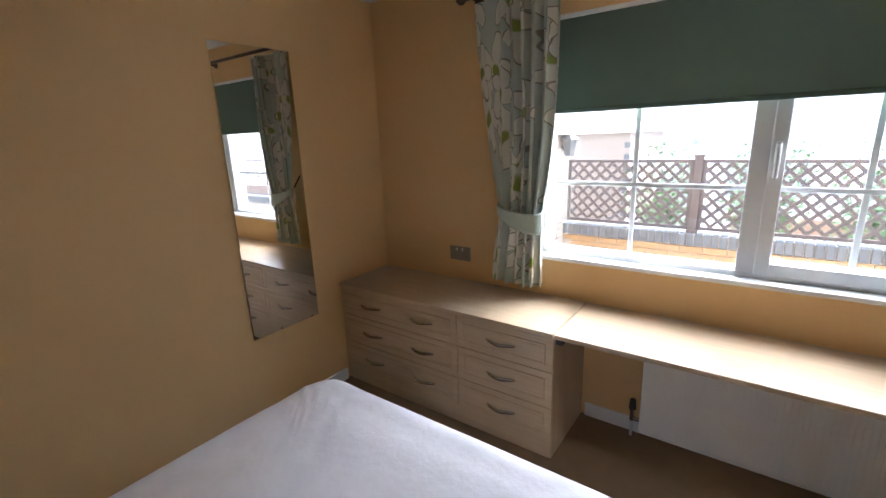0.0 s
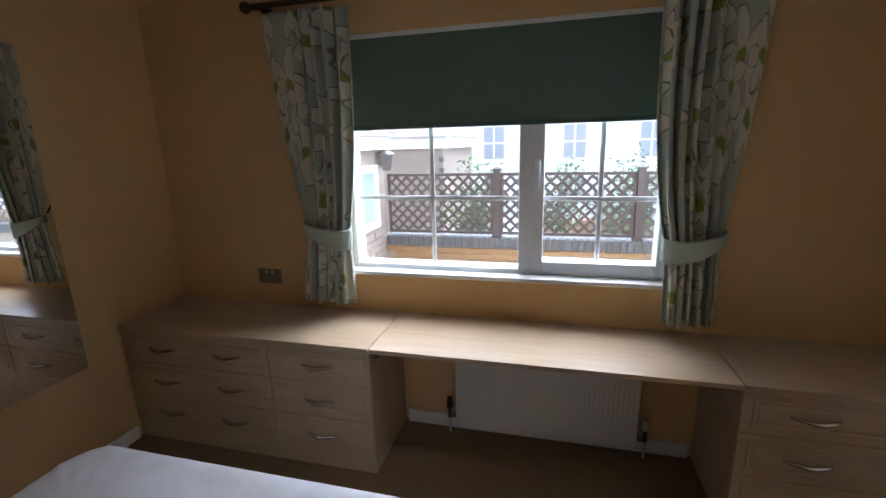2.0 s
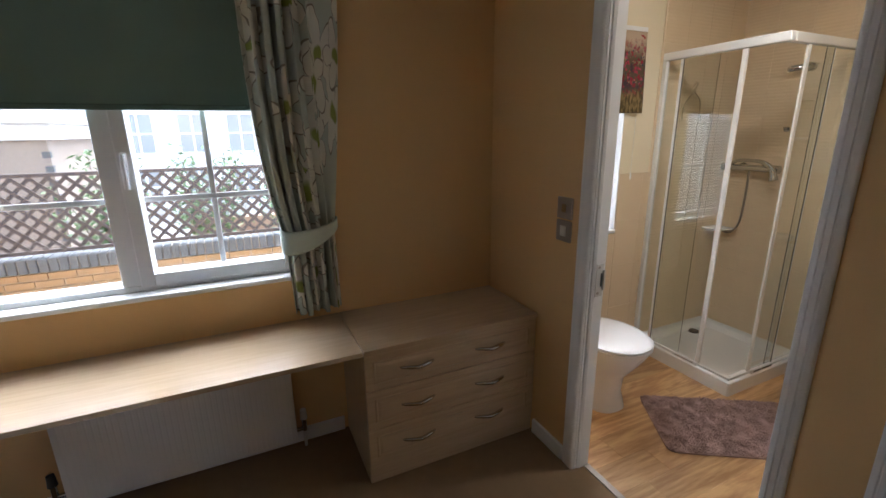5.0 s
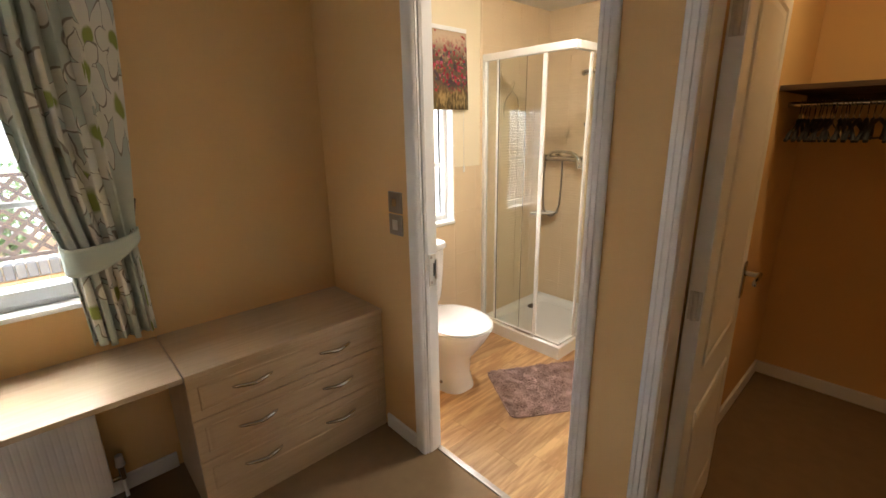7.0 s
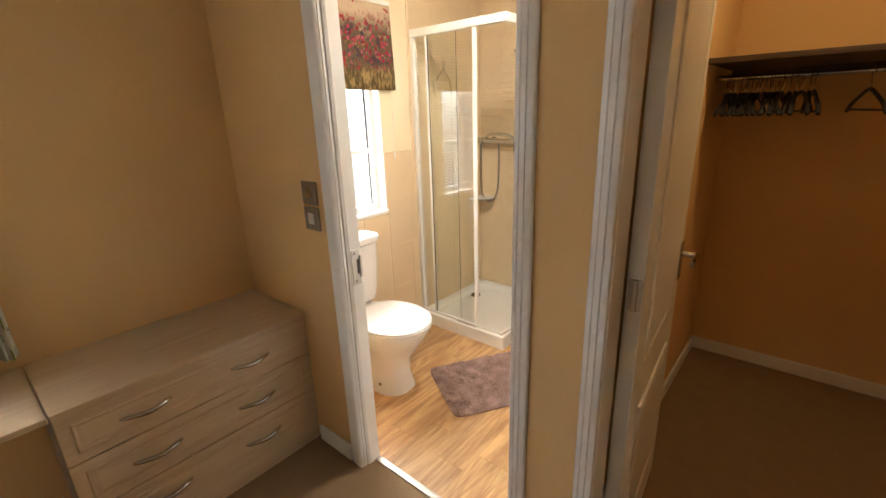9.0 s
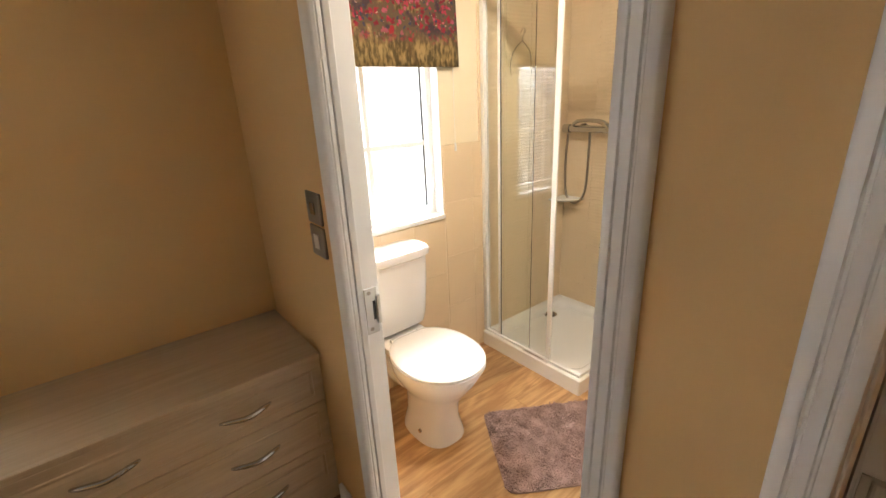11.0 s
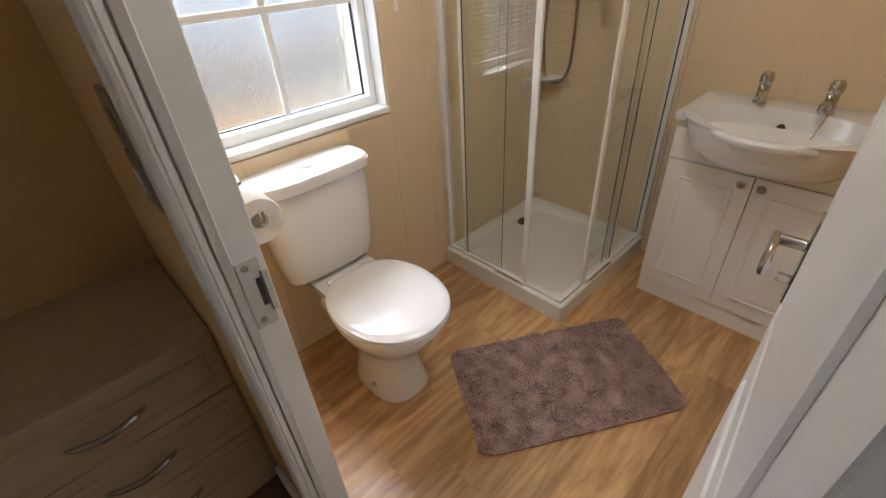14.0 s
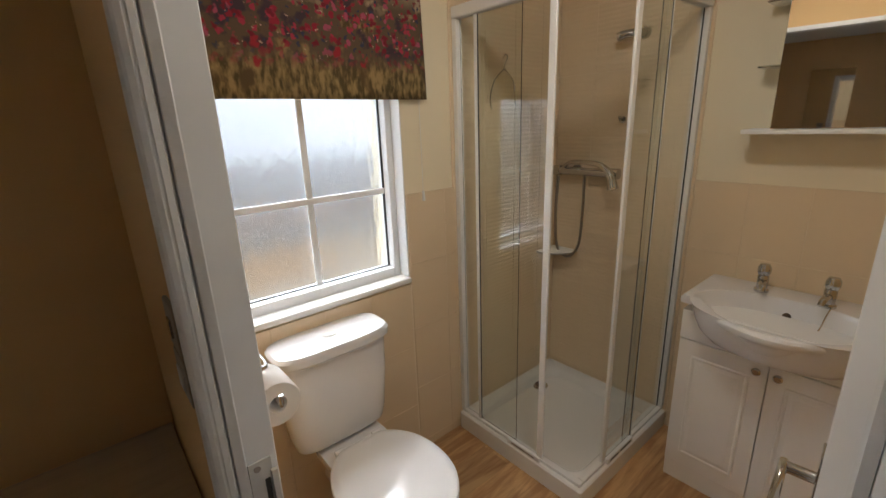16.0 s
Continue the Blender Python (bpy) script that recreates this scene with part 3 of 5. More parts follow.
def curtain(x_out, x_in, tie_out, tie_in, bot_out, bot_in, z_tie, label, flat=0.3, folds=5):
    """A lined curtain hung from the pole and gathered by a tieback; the outer part hangs flat, the rest in deep folds."""
    t = thing("curtain", pose(0, 0, 0), label, "curtain", "pair of curtains")
    bm = bmesh.new()
    uv = bm.loops.layers.uv.new("UVMap")
    top, bot, rows, cols = 2.15, 0.722, 64, 150
    sgn = 1 if x_in > x_out else -1
    grid = []
    for j in range(rows + 1):
        z = top + (bot - top) * j / rows
        if z > z_tie:
            u = (top - z) / (top - z_tie)
            e_out, e_in = u ** 1.6, u ** 3.2
            a, b = x_out + (tie_out - x_out) * e_out, x_in + (tie_in - x_in) * e_in
            depth, share = 0.050 - 0.012 * u, flat * (1 - 0.55 * u ** 2)
        else:
            u = (z_tie - z) / (z_tie - bot)
            a, b = tie_out + (bot_out - tie_out) * u ** 0.7, tie_in + (bot_in - tie_in) * u ** 0.7
            depth, share = 0.038 + 0.012 * u, flat * 0.45
        row = []
        for i in range(cols + 1):
            s = i / cols
            # first third of the cloth: the flat panel; the rest: folds that crowd together
            if s < 0.3:
                q = share * s / 0.3
                y = -0.075 - 0.010 * math.sin(math.pi * s / 0.3) - 0.006 * math.sin(3 * z + 5 * s)
                x = a + (b - a) * q
            else:
                w = (s - 0.3) / 0.7
                ph = 2 * math.pi * folds * (w + 0.035 * math.sin(6.0 * w + 1.3 * z) * (1 - w) * w * 4)
                fat = 0.72 + 0.28 * math.sin(4.7 * w * folds / 3 + 1.7 * z)
                wave = math.sin(ph)
                wave = math.copysign(abs(wave) ** 0.7, wave)
                y = -0.082 - depth * wave * fat * min(1, w * 9) + 0.006 * math.sin(5 * z + 11 * s)
                x = a + (b - a) * (share + (1 - share) * w) + 0.016 * sgn * math.sin(2 * ph) * fat * min(1, w * 9) * min(1, (1 - w) * 9)
            row.append((bm.verts.new((x, min(y, -0.022), z + 0.006 * math.sin(23 * s) * (j == rows))), s, z))
        grid.append(row)
    for r0, r1 in zip(grid, grid[1:]):
        for p in range(cols):
            q = (r0[p], r0[p + 1], r1[p + 1], r1[p])
            f = bm.faces.new([v[0] for v in q])
            for lp, v in zip(f.loops, q):
                lp[uv].uv = (v[1] * 1.0, v[2])
    ob = part("cloth", bm, FLORAL, t, smooth=True)
    sol = ob.modifiers.new("thickness", 'SOLIDIFY')
    sol.thickness = 0.003
    # tieback: a shaped band round the gathers, rising to its hook
    xc, rx = (tie_out + tie_in) / 2, abs(tie_in - tie_out) / 2 + 0.014
    out = math.copysign(1, tie_out - tie_in)
    loops = []
    for k in range(7):
        v = k / 6
        ring = []
        for i in range(40):
            a = 2 * math.pi * i / 40
            c, s = math.cos(a), math.sin(a)
            o = (1 + out * c) / 2
            ring.append((xc + rx * c, -0.085 + 0.062 * s, z_tie - 0.075 + 0.095 * o ** 1.5 + 0.105 * v * (1 - 0.6 * o * o) - 0.02 * max(0, -s)))
        loops.append(ring)
    tb = part("tieback", loft(loops, caps=False), TIE, t, "plain pale green tieback", smooth=True)
    tb.modifiers.new("thickness", 'SOLIDIFY').thickness = 0.004
    hk = rod((tie_out + out * 0.004, -0.05, z_tie + 0.07), (tie_out + out * 0.03, 0.0, z_tie + 0.16), 0.006)
    part("hook", hk, BRONZE, t)
    return t


curtain(0.80, 1.245, 0.938, 1.172, 0.882, 1.172, 1.10, "floral cream and green curtain held by a tieback")
curtain(2.945, 2.565, 2.862, 2.645, 2.868, 2.664, 1.09, "floral cream and green curtain held by a tieback")
pole = thing("curtain_pole", pose(0, 0, 0), "dark bronze curtain pole with ball finials", "curtain pole")
part("pole", rod((0.74, -0.085, 2.185), (3.03, -0.085, 2.185), 0.013), BRONZE, pole, smooth=True)
for x in (0.72, 3.05):
    bm = bmesh.new()
    bmesh.ops.create_uvsphere(bm, u_segments=16, v_segments=10, radius=0.027)
    bmesh.ops.translate(bm, vec=(x, -0.085, 2.185), verts=bm.verts)
    part("finial", bm, BRONZE, pole, smooth=True)
for x in (0.78, 1.9, 2.99):
    part("bracket", rod((x, -0.085, 2.183), (x, 0, 2.183), 0.009, bm=rod((x, -0.012, 2.183), (x, 0, 2.183), 0.025)), BRONZE, pole, smooth=True)


def plate(name, m, w, h, label, category, keys):
    """A brushed metal faceplate; local X across, Z up, front towards -Y."""
    t = thing(name, m, label, category)
    part("faceplate", box(-w / 2, w / 2, -0.009, 0, -h / 2, h / 2, 0.004), STEEL, t)
    for kx, kz, kw, kh, mat in keys:
        part("rocker", box(kx - kw / 2, kx + kw / 2, -0.013, -0.0085, kz - kh / 2, kz + kh / 2, 0.002), mat, t)
    return t


IVORY = material("white_switch_plastic", (0.75, 0.73, 0.70), 0.3)
east = pose(XR, -0.602, 1.196, 0, 0, -90)
plate("light_switch", east, 0.092, 0.092, "brushed steel dimmer switch on the partition wall", "light switch", ((0, 0, 0.028, 0.034, CHROME),))
plate("light_switch", pose(XR, -0.602, 1.098, 0, 0, -90), 0.092, 0.092, "brushed steel rocker switch on the partition wall", "light switch", ((0, 0, 0.034, 0.044, IVORY),))
sk = plate("wall_socket", pose(0.618, 0, 0.82), 0.148, 0.088, "brushed steel double power socket above the drawers", "socket", ((-0.02, 0.026, 0.012, 0.018, IVORY), (0.02, 0.026, 0.012, 0.018, IVORY)))
for sx in (-0.042, 0.042):
    for px, pz, w, h in ((0, 0.006, 0.004, 0.008), (-0.011, -0.016, 0.007, 0.004), (0.011, -0.016, 0.007, 0.004)):
        part("pin_hole", box(sx + px - w / 2, sx + px + w / 2, -0.0096, -0.0088, pz - h / 2, pz + h / 2), DARK, sk)


# ---- doors ----
def door_handle(parent, x, z, side, d, half=0.066, turn=False):
    """Lever on a plate of that half height; side -1: on the face at y=0, +1: on the other; d: way of the lever."""
    y0 = 0.0 if side < 0 else 0.038
    pl = part("handle_plate", box(x - 0.024, x + 0.024, min(y0, y0 + side * 0.008), max(y0, y0 + side * 0.008), z - half, z + half, 0.003), CHROME, parent, "polished chrome handle plate")
    ya = y0 + side * 0.008
    part("lever", box(x + d * 0.052 - 0.064, x + d * 0.052 + 0.064, min(ya + side * 0.036, ya + side * 0.05), max(ya + side * 0.036, ya + side * 0.05), z + 0.015, z + 0.037, 0.006, bm=rod((x, ya, z + 0.026), (x, ya + side * 0.045, z + 0.026), 0.010)), CHROME, pl, smooth=True)
    if turn:
        part("thumb_turn", rod((x, ya, z - 0.045), (x, ya + side * 0.02, z - 0.045), 0.009), CHROME, pl, smooth=True)


def door(name, m, w, label, lever, handle=(0.945, 0.066, False), hinges=(0.22, 1.10, 1.72)):
    """A leaf hinged at local x=0, running along +X, faces at y=0 and y=0.038."""
    t = thing(name, m, label, "door", kind="structure")
    h = 1.965
    pans = [(0.105, w - 0.105, 0.18, 0.655), (0.105, w - 0.105, 0.80, h - 0.14)]
    leaf = panelled(w, h, 0.038, pans, 0.006, 0.02)
    other = panelled(w, h, 0.001, pans, 0.006, 0.02)
    bmesh.ops.rotate(other, cent=(w / 2, 0, 0), matrix=Matrix.Rotation(math.pi, 3, 'Z'), verts=other.verts)
    bmesh.ops.translate(other, vec=(0, 0.0385, 0), verts=other.verts)
    p = part("leaf", merge(leaf, other), GLOSS_WHITE, t)
    for side in (-1, 1):
        door_handle(t, w - 0.053, handle[0], side, lever, *handle[1:])
    latch = part("latch_plate", box(w - 0.0005, w + 0.0012, 0.009, 0.029, 0.93, 1.0, 0.0005, 1), ZINC, t, "steel latch faceplate")
    part("latch_bolt", box(w + 0.001, w + 0.010, 0.014, 0.024, 0.955, 0.975, 0.002), STEEL, latch)
    for z in hinges:
        part("hinge", rod((-0.004, 0.019, z - 0.04), (-0.004, 0.019, z + 0.04), 0.007, bm=box(-0.0025, 0.0, 0.004, 0.034, z - 0.04, z + 0.04)), ZINC, t)
    return t


door("door_1", pose(XR + WT + 0.006, -1.489, 0.01, 0, 0, 5.2), 0.70, "white panelled bathroom door standing open", -1, (0.908, 0.083, True), (0.22, 1.72))
door("door_2", pose(XR + WT + 0.018, -1.786, 0.01, 0, 0, 4.5), 0.645, "white panelled closet door opened inward", -1, hinges=(0.22, 1.03, 1.72))
door("door_3", pose(3.655, -2.947, 0.01, 0, 0, 90), 0.70, "white panelled bedroom door standing open beside the closet", -1)
sp = thing("strike_plate", pose(0, 0, 0), "steel latch strike plate screwed to the door lining", "strike plate")
part("plate", box(3.768, 3.806, -0.7692, -0.7662, 0.846, 0.986, 0.0007, 1), ZINC, sp)
part("latch_hole", box(3.791, 3.8, -0.7697, -0.7680, 0.888, 0.946), DARK, sp)
part("lip", box(3.802, 3.8125, -0.776, -0.7684, 0.874, 0.960, 0.001), ZINC, sp)
for z in (0.861, 0.972):
    part("screw", rod((3.782, -0.7678, z), (3.782, -0.7704, z), 0.006, 10), STEEL, sp)


# ---- closet ----
# dark wood whose tone also takes in the shade under the shelf
SHELF_DARK = wood("shaded_dark_wood", (0.10, 0.06, 0.035), (0.05, 0.03, 0.018), 'Y', 10, 0.6)
shelf = thing("closet_shelf", pose(0, 0, 0), "dark wooden closet shelf with a hanging rail", "shelf")
part("board", box(5.03, XB - 0.001, -2.659, YC - 0.032, 1.628, 1.65, 0.002), SHELF_DARK, shelf)
part("batten", box(XB - 0.02, XB - 0.001, -2.655, YC - 0.032, 1.58, 1.6278), SHELF_DARK, shelf)
part("rail", rod((5.26, -2.658, 1.575), (5.26, YC - 0.032, 1.575), 0.0125), CHROME, shelf, "chrome hanging rail", smooth=True)


def hanger(name, m, mat, label, group=""):
    """A clothes hanger; the hook's bend is at local z=0, shoulders along X."""
    t = thing(name, m, label, "hanger", group)
    part("hook", tube([(-0.016, 0, -0.012), (-0.012, 0, 0.008), (0, 0, 0.016), (0.015, 0, 0.006), (0.012, 0, -0.018), (0.0, 0, -0.045), (0, 0, -0.07)], 0.0022, 6), CHROME, t)
    bm = tube([(-0.20, 0, -0.155), (-0.16, 0, -0.125), (-0.06, 0, -0.085), (0, 0, -0.07), (0.06, 0, -0.085), (0.16, 0, -0.125), (0.20, 0, -0.155)], 0.0075, 8)
    part("shoulder", bm, mat, t, smooth=True)
    part("bar", rod((-0.185, 0, -0.147), (0.185, 0, -0.147), 0.004, 8), mat, t)
    return t


first = hanger("clothes_hanger", pose(5.26, -1.68, 1.575, 0, 0, 8), DARK, "black plastic clothes hanger on the rail", "hangers on the rail")
for i, (y, a) in enumerate(((-1.70, -6), (-1.735, 12), (-1.76, 3), (-1.79, -9), (-1.825, 5), (-1.85, 14), (-1.885, -4), (-1.91, 7), (-1.95, -12), (-1.975, 4), (-1.69, 4), (-1.715, 9), (-1.75, -7), (-1.775, 11), (-1.805, -3), (-1.84, 8), (-1.868, -10), (-1.93, 2), (-1.99, 9), (-2.16, 14))):
    copy_thing(first, pose(5.26, y, 1.575, 0, 0, a))
wh = hanger("clothes_hanger", pose(5.26, -1.80, 1.575, 0, 0, 20), wood("pale_hanger_wood", (0.6, 0.42, 0.22), (0.45, 0.3, 0.15)), "pale wooden clothes hanger on the rail", "hangers on the rail")


def glowing(name, color, strength):
    m = bpy.data.materials.new(name)
    m.use_nodes = True
    b = m.node_tree.nodes["Principled BSDF"]
    b.inputs["Base Color"].default_value = (1, 0.9, 0.75, 1)
    b.inputs["Emission Color"].default_value = (*color, 1)
    b.inputs["Emission Strength"].default_value = strength
    return m


def ceiling_lamp(x, y, r, label, glow):
    t = thing("ceiling_light", pose(x, y, CEIL), label, "ceiling light")
    part("base", rod((0, 0, -0.018), (0, 0, 0), r, 32), FRAME_WHITE, t, smooth=True)
    part("diffuser", loft([oval(0, 0, -0.018 - 0.05 * math.sin(a), r * 0.94 * math.cos(a) + 0.002, r * 0.94 * math.cos(a) + 0.002, 32) for a in [k * math.pi / 14 for k in range(8)]]), glow, t, "glowing opal glass diffuser", smooth=True)
    return t


ceiling_lamp(4.75, -2.14, 0.09, "small round opal closet ceiling light, switched on", glowing("warm_bulb_glow", (1, 0.71, 0.36), 3.2))
ceiling_lamp(4.48, -1.0, 0.10, "round opal bathroom ceiling light, switched on", glowing("white_bulb_glow", (1, 0.92, 0.79), 10.0))

# ---- bathroom ----
toilet = thing("toilet", pose(4.243, 0.0, 0), "white close-coupled ceramic toilet with lid down", "toilet")
part("cistern", loft([oval(-0.014, -0.093, z, rx, ry, 44, 3.8, -0.004) for z, rx, ry in ((0.41, 0.15, 0.06), (0.42, 0.172, 0.072), (0.47, 0.184, 0.08), (0.63, 0.198, 0.088), (0.768, 0.202, 0.09))]), CERAMIC, toilet, smooth=True)
part("cistern_lid", loft([oval(-0.014, -0.098, z, rx, ry, 44, 3.8, -0.002) for z, rx, ry in ((0.769, 0.207, 0.094), (0.774, 0.214, 0.1), (0.798, 0.216, 0.102), (0.810, 0.208, 0.095), (0.813, 0.19, 0.08))]), CERAMIC, toilet, smooth=True)
part("flush_button", rod((-0.014, -0.10, 0.812), (-0.014, -0.10, 0.817), 0.021, 24, bm=rod((-0.014, -0.10, 0.812), (-0.014, -0.10, 0.815), 0.025, 24)), ZINC, toilet, "chrome flush button", smooth=True)
part("pan", loft([oval(0, cy, z, rx, ry, 48, pw) for z, cy, rx, ry, pw in ((0.0, -0.38, 0.115, 0.155, 2.6), (0.02, -0.38, 0.112, 0.152, 2.6), (0.10, -0.38, 0.098, 0.135, 2.3), (0.20, -0.385, 0.100, 0.145, 2.2), (0.27, -0.40, 0.135, 0.185, 2.1), (0.33, -0.412, 0.168, 0.215, 2.1), (0.385, -0.424, 0.182, 0.234, 2.1), (0.398, -0.424, 0.180, 0.232, 2.1))]), CERAMIC, toilet, smooth=True)
part("shelf", loft([oval(0, -0.19, z, rx, ry, 40, 4) for z, rx, ry in ((0.27, 0.06, 0.09), (0.33, 0.10, 0.13), (0.37, 0.125, 0.15), (0.396, 0.125, 0.15))]), CERAMIC, toilet, smooth=True)
part("waste_pipe", tube([(-0.01, -0.23, 0.18), (-0.01, -0.12, 0.17), (-0.01, -0.004, 0.17)], 0.052, 18), ACRYLIC, toilet, smooth=True)


def lid_ring(z, g):
    return [(x, min(y, -0.222 - g), z) for x, y, z in oval(0, -0.437, z, 0.188 - g, 0.23 - g, 56, 2.15)]


part("seat", loft([lid_ring(0.399, 0.006), lid_ring(0.403, 0.0), lid_ring(0.413, 0.0), lid_ring(0.416, 0.004)]), CERAMIC, toilet, smooth=True)
part("lid", loft([lid_ring(0.418, 0.004), lid_ring(0.422, 0.0), lid_ring(0.428, 0.001), lid_ring(0.434, 0.008), lid_ring(0.438, 0.03), lid_ring(0.439, 0.08)]), CERAMIC, toilet, smooth=True)
for sx in (-0.075, 0.075):
    part("hinge", rod((sx - 0.018, -0.212, 0.415), (sx + 0.018, -0.212, 0.415), 0.011, bm=rod((sx, -0.212, 0.396), (sx, -0.212, 0.415), 0.009)), CERAMIC, toilet, smooth=True)
for sx in (-1, 1):
    part("fixing_bolt", rod((sx * 0.100, -0.42, 0.055), (sx * 0.108, -0.42, 0.055), 0.010, bm=rod((sx * 0.10, -0.42, 0.055), (sx * 0.112, -0.42, 0.055), 0.006)), CHROME, toilet, "dark fixing bolt")

tp = thing("toilet_roll_holder", pose(XR + WT, -0.47, 0.923), "chrome toilet roll holder on the bathroom wall", "toilet roll holder")
part("rose", rod((0, -0.02, 0.07), (0.012, -0.02, 0.07), 0.022), CHROME, tp, smooth=True)
part("arm", tube([(0.01, -0.02, 0.07), (0.07, -0.02, 0.07), (0.085, 0.0, 0.07), (0.085, 0.07, 0.07), (0.085, 0.085, 0.055), (0.085, 0.085, 0.012), (0.085, 0.07, 0.0), (0.085, 0.0, 0.0), (0.085, -0.075, 0.0), (0.085, -0.082, 0.006), (0.085, -0.082, 0.026)], 0.006), CHROME, tp, smooth=True)
roll = thing("toilet_roll", pose(XR + WT + 0.085, -0.47, 0.91), "white toilet paper roll on a chrome holder", "toilet roll")
N = 40
bm = loft([[(r * math.cos(2 * math.pi * k / N), y, r * math.sin(2 * math.pi * k / N)) for k in range(N)] for r, y in ((0.021, -0.055), (0.053, -0.055), (0.055, -0.052), (0.055, 0.052), (0.053, 0.055), (0.021, 0.055), (0.021, -0.055))], caps=False)
part("paper", bm, PAPER, roll, smooth=True)

# shower
SX, SY, ZT = 4.920, -0.714, 1.955
tray = thing("shower_tray", pose(0, 0, 0), "white square acrylic shower tray with a low rim", "shower tray")
XE = XB - 0.009


def sq(inset, z):
    r = 0.012 + inset * 0.8
    x0, x1, y0, y1 = SX + inset + r, XE - inset - r, SY + inset + r, -0.009 - inset - r
    pts = []
    for cx, cy, a in ((x0, y0, 180), (x1, y0, 270), (x1, y1, 0), (x0, y1, 90)):
        pts += [(cx + r * math.cos(radians(a + 15 * k)), cy + r * math.sin(radians(a + 15 * k)), z) for k in range(7)]
    return pts


part("tray", loft([sq(0, 0.0), sq(0, 0.083), sq(0.007, 0.09), sq(0.055, 0.09), sq(0.068, 0.082), sq(0.082, 0.05), sq(0.12, 0.046)]), ACRYLIC, tray, smooth=True)
part("waste", rod((5.45, -0.115, 0.046), (5.45, -0.115, 0.050), 0.043, 28), CHROME, tray, "chrome drain cover", smooth=True)
part("waste_cap", rod((5.45, -0.115, 0.0502), (5.45, -0.115, 0.056), 0.03, 24), BRONZE, tray, smooth=True)
enc = thing("shower_enclosure", pose(0, 0, 0), "white framed corner-entry shower enclosure with sliding glass doors", "shower enclosure")
GX, GY = SX + 0.03, SY + 0.03
top_bm = box(GX - 0.022, GX + 0.022, GY - 0.022, -0.01, ZT - 0.045, ZT, 0.006)
part("top_rail", box(GX + 0.0221, XE, GY - 0.022, GY + 0.022, ZT - 0.045, ZT, 0.006, bm=top_bm), FRAME_WHITE, enc)
bot_bm = box(GX - 0.014, GX + 0.014, GY - 0.014, -0.01, 0.0902, 0.106, 0.003)
part("bottom_rail", box(GX + 0.0141, XE, GY - 0.014, GY + 0.014, 0.0902, 0.106, 0.003, bm=bot_bm), FRAME_WHITE, enc)
part("wall_post", box(GX - 0.018, GX + 0.018, -0.035, -0.0095, 0.106, ZT - 0.045, 0.003), FRAME_WHITE, enc)
part("wall_post", box(XE - 0.026, XE, GY - 0.018, GY + 0.018, 0.106, ZT - 0.045, 0.003), FRAME_WHITE, enc)


def glass_part(name, b, parent):
    p = part(name, box(*b), GREENISH, parent)
    p.visible_shadow = False
    return p


glass_part("fixed_panel", (GX + 0.004, GX + 0.009, -0.355, -0.036, 0.107, ZT - 0.046), enc)
glass_part("fixed_panel", (5.30, XE - 0.027, GY + 0.004, GY + 0.009, 0.107, ZT - 0.046), enc)
da = part("sliding_door", box(GX - 0.013, GX - 0.001, -0.510, -0.482, 0.108, ZT - 0.047, 0.003, bm=box(GX - 0.012, GX - 0.002, -0.146, -0.128, 0.108, ZT - 0.047, 0.003)), FRAME_WHITE, enc, "white sliding door profiles")
glass_part("door_glass", (GX - 0.009, GX - 0.004, -0.484, -0.144, 0.115, ZT - 0.05), da)
db = part("sliding_door", box(5.105, 5.133, GY - 0.013, GY - 0.001, 0.108, ZT - 0.047, 0.003, bm=box(5.351, 5.357, GY - 0.012, GY - 0.002, 0.108, ZT - 0.047, 0.002)), FRAME_WHITE, enc, "white sliding door profiles")
part("seal", box(5.3475, 5.3509, GY - 0.011, GY - 0.003, 0.110, ZT - 0.049, 0.001), DARK, db, "black rubber glass seal")
part("seal", box(XE - 0.0286, XE - 0.0262, GY + 0.001, GY + 0.0105, 0.108, ZT - 0.047, 0.001), DARK, enc, "black rubber glass seal")
part("seal", box(GX - 0.011, GX - 0.003, -0.1495, -0.1465, 0.110, ZT - 0.049, 0.001), DARK, da, "black rubber glass seal")
glass_part("door_glass", (5.132, 5.346, GY - 0.009, GY - 0.004, 0.115, ZT - 0.05), db)
g1 = part("guide", box(GX - 0.026, GX - 0.0142, -0.506, -0.326, 0.0903, 0.114, 0.003), FRAME_WHITE, enc, "white plastic door guide")
part("slot", box(GX - 0.0265, GX - 0.024, -0.48, -0.35, 0.099, 0.106), STEEL, g1)
g2 = part("guide", box(5.13, 5.345, GY - 0.026, GY - 0.0142, 0.0903, 0.116, 0.003), FRAME_WHITE, enc, "white plastic door guide")
part("slot", box(5.15, 5.22, GY - 0.0265, GY - 0.024, 0.098, 0.109), DARK, g2)
part("slot", box(5.235, 5.33, GY - 0.0265, GY - 0.024, 0.098, 0.109), DARK, g2)

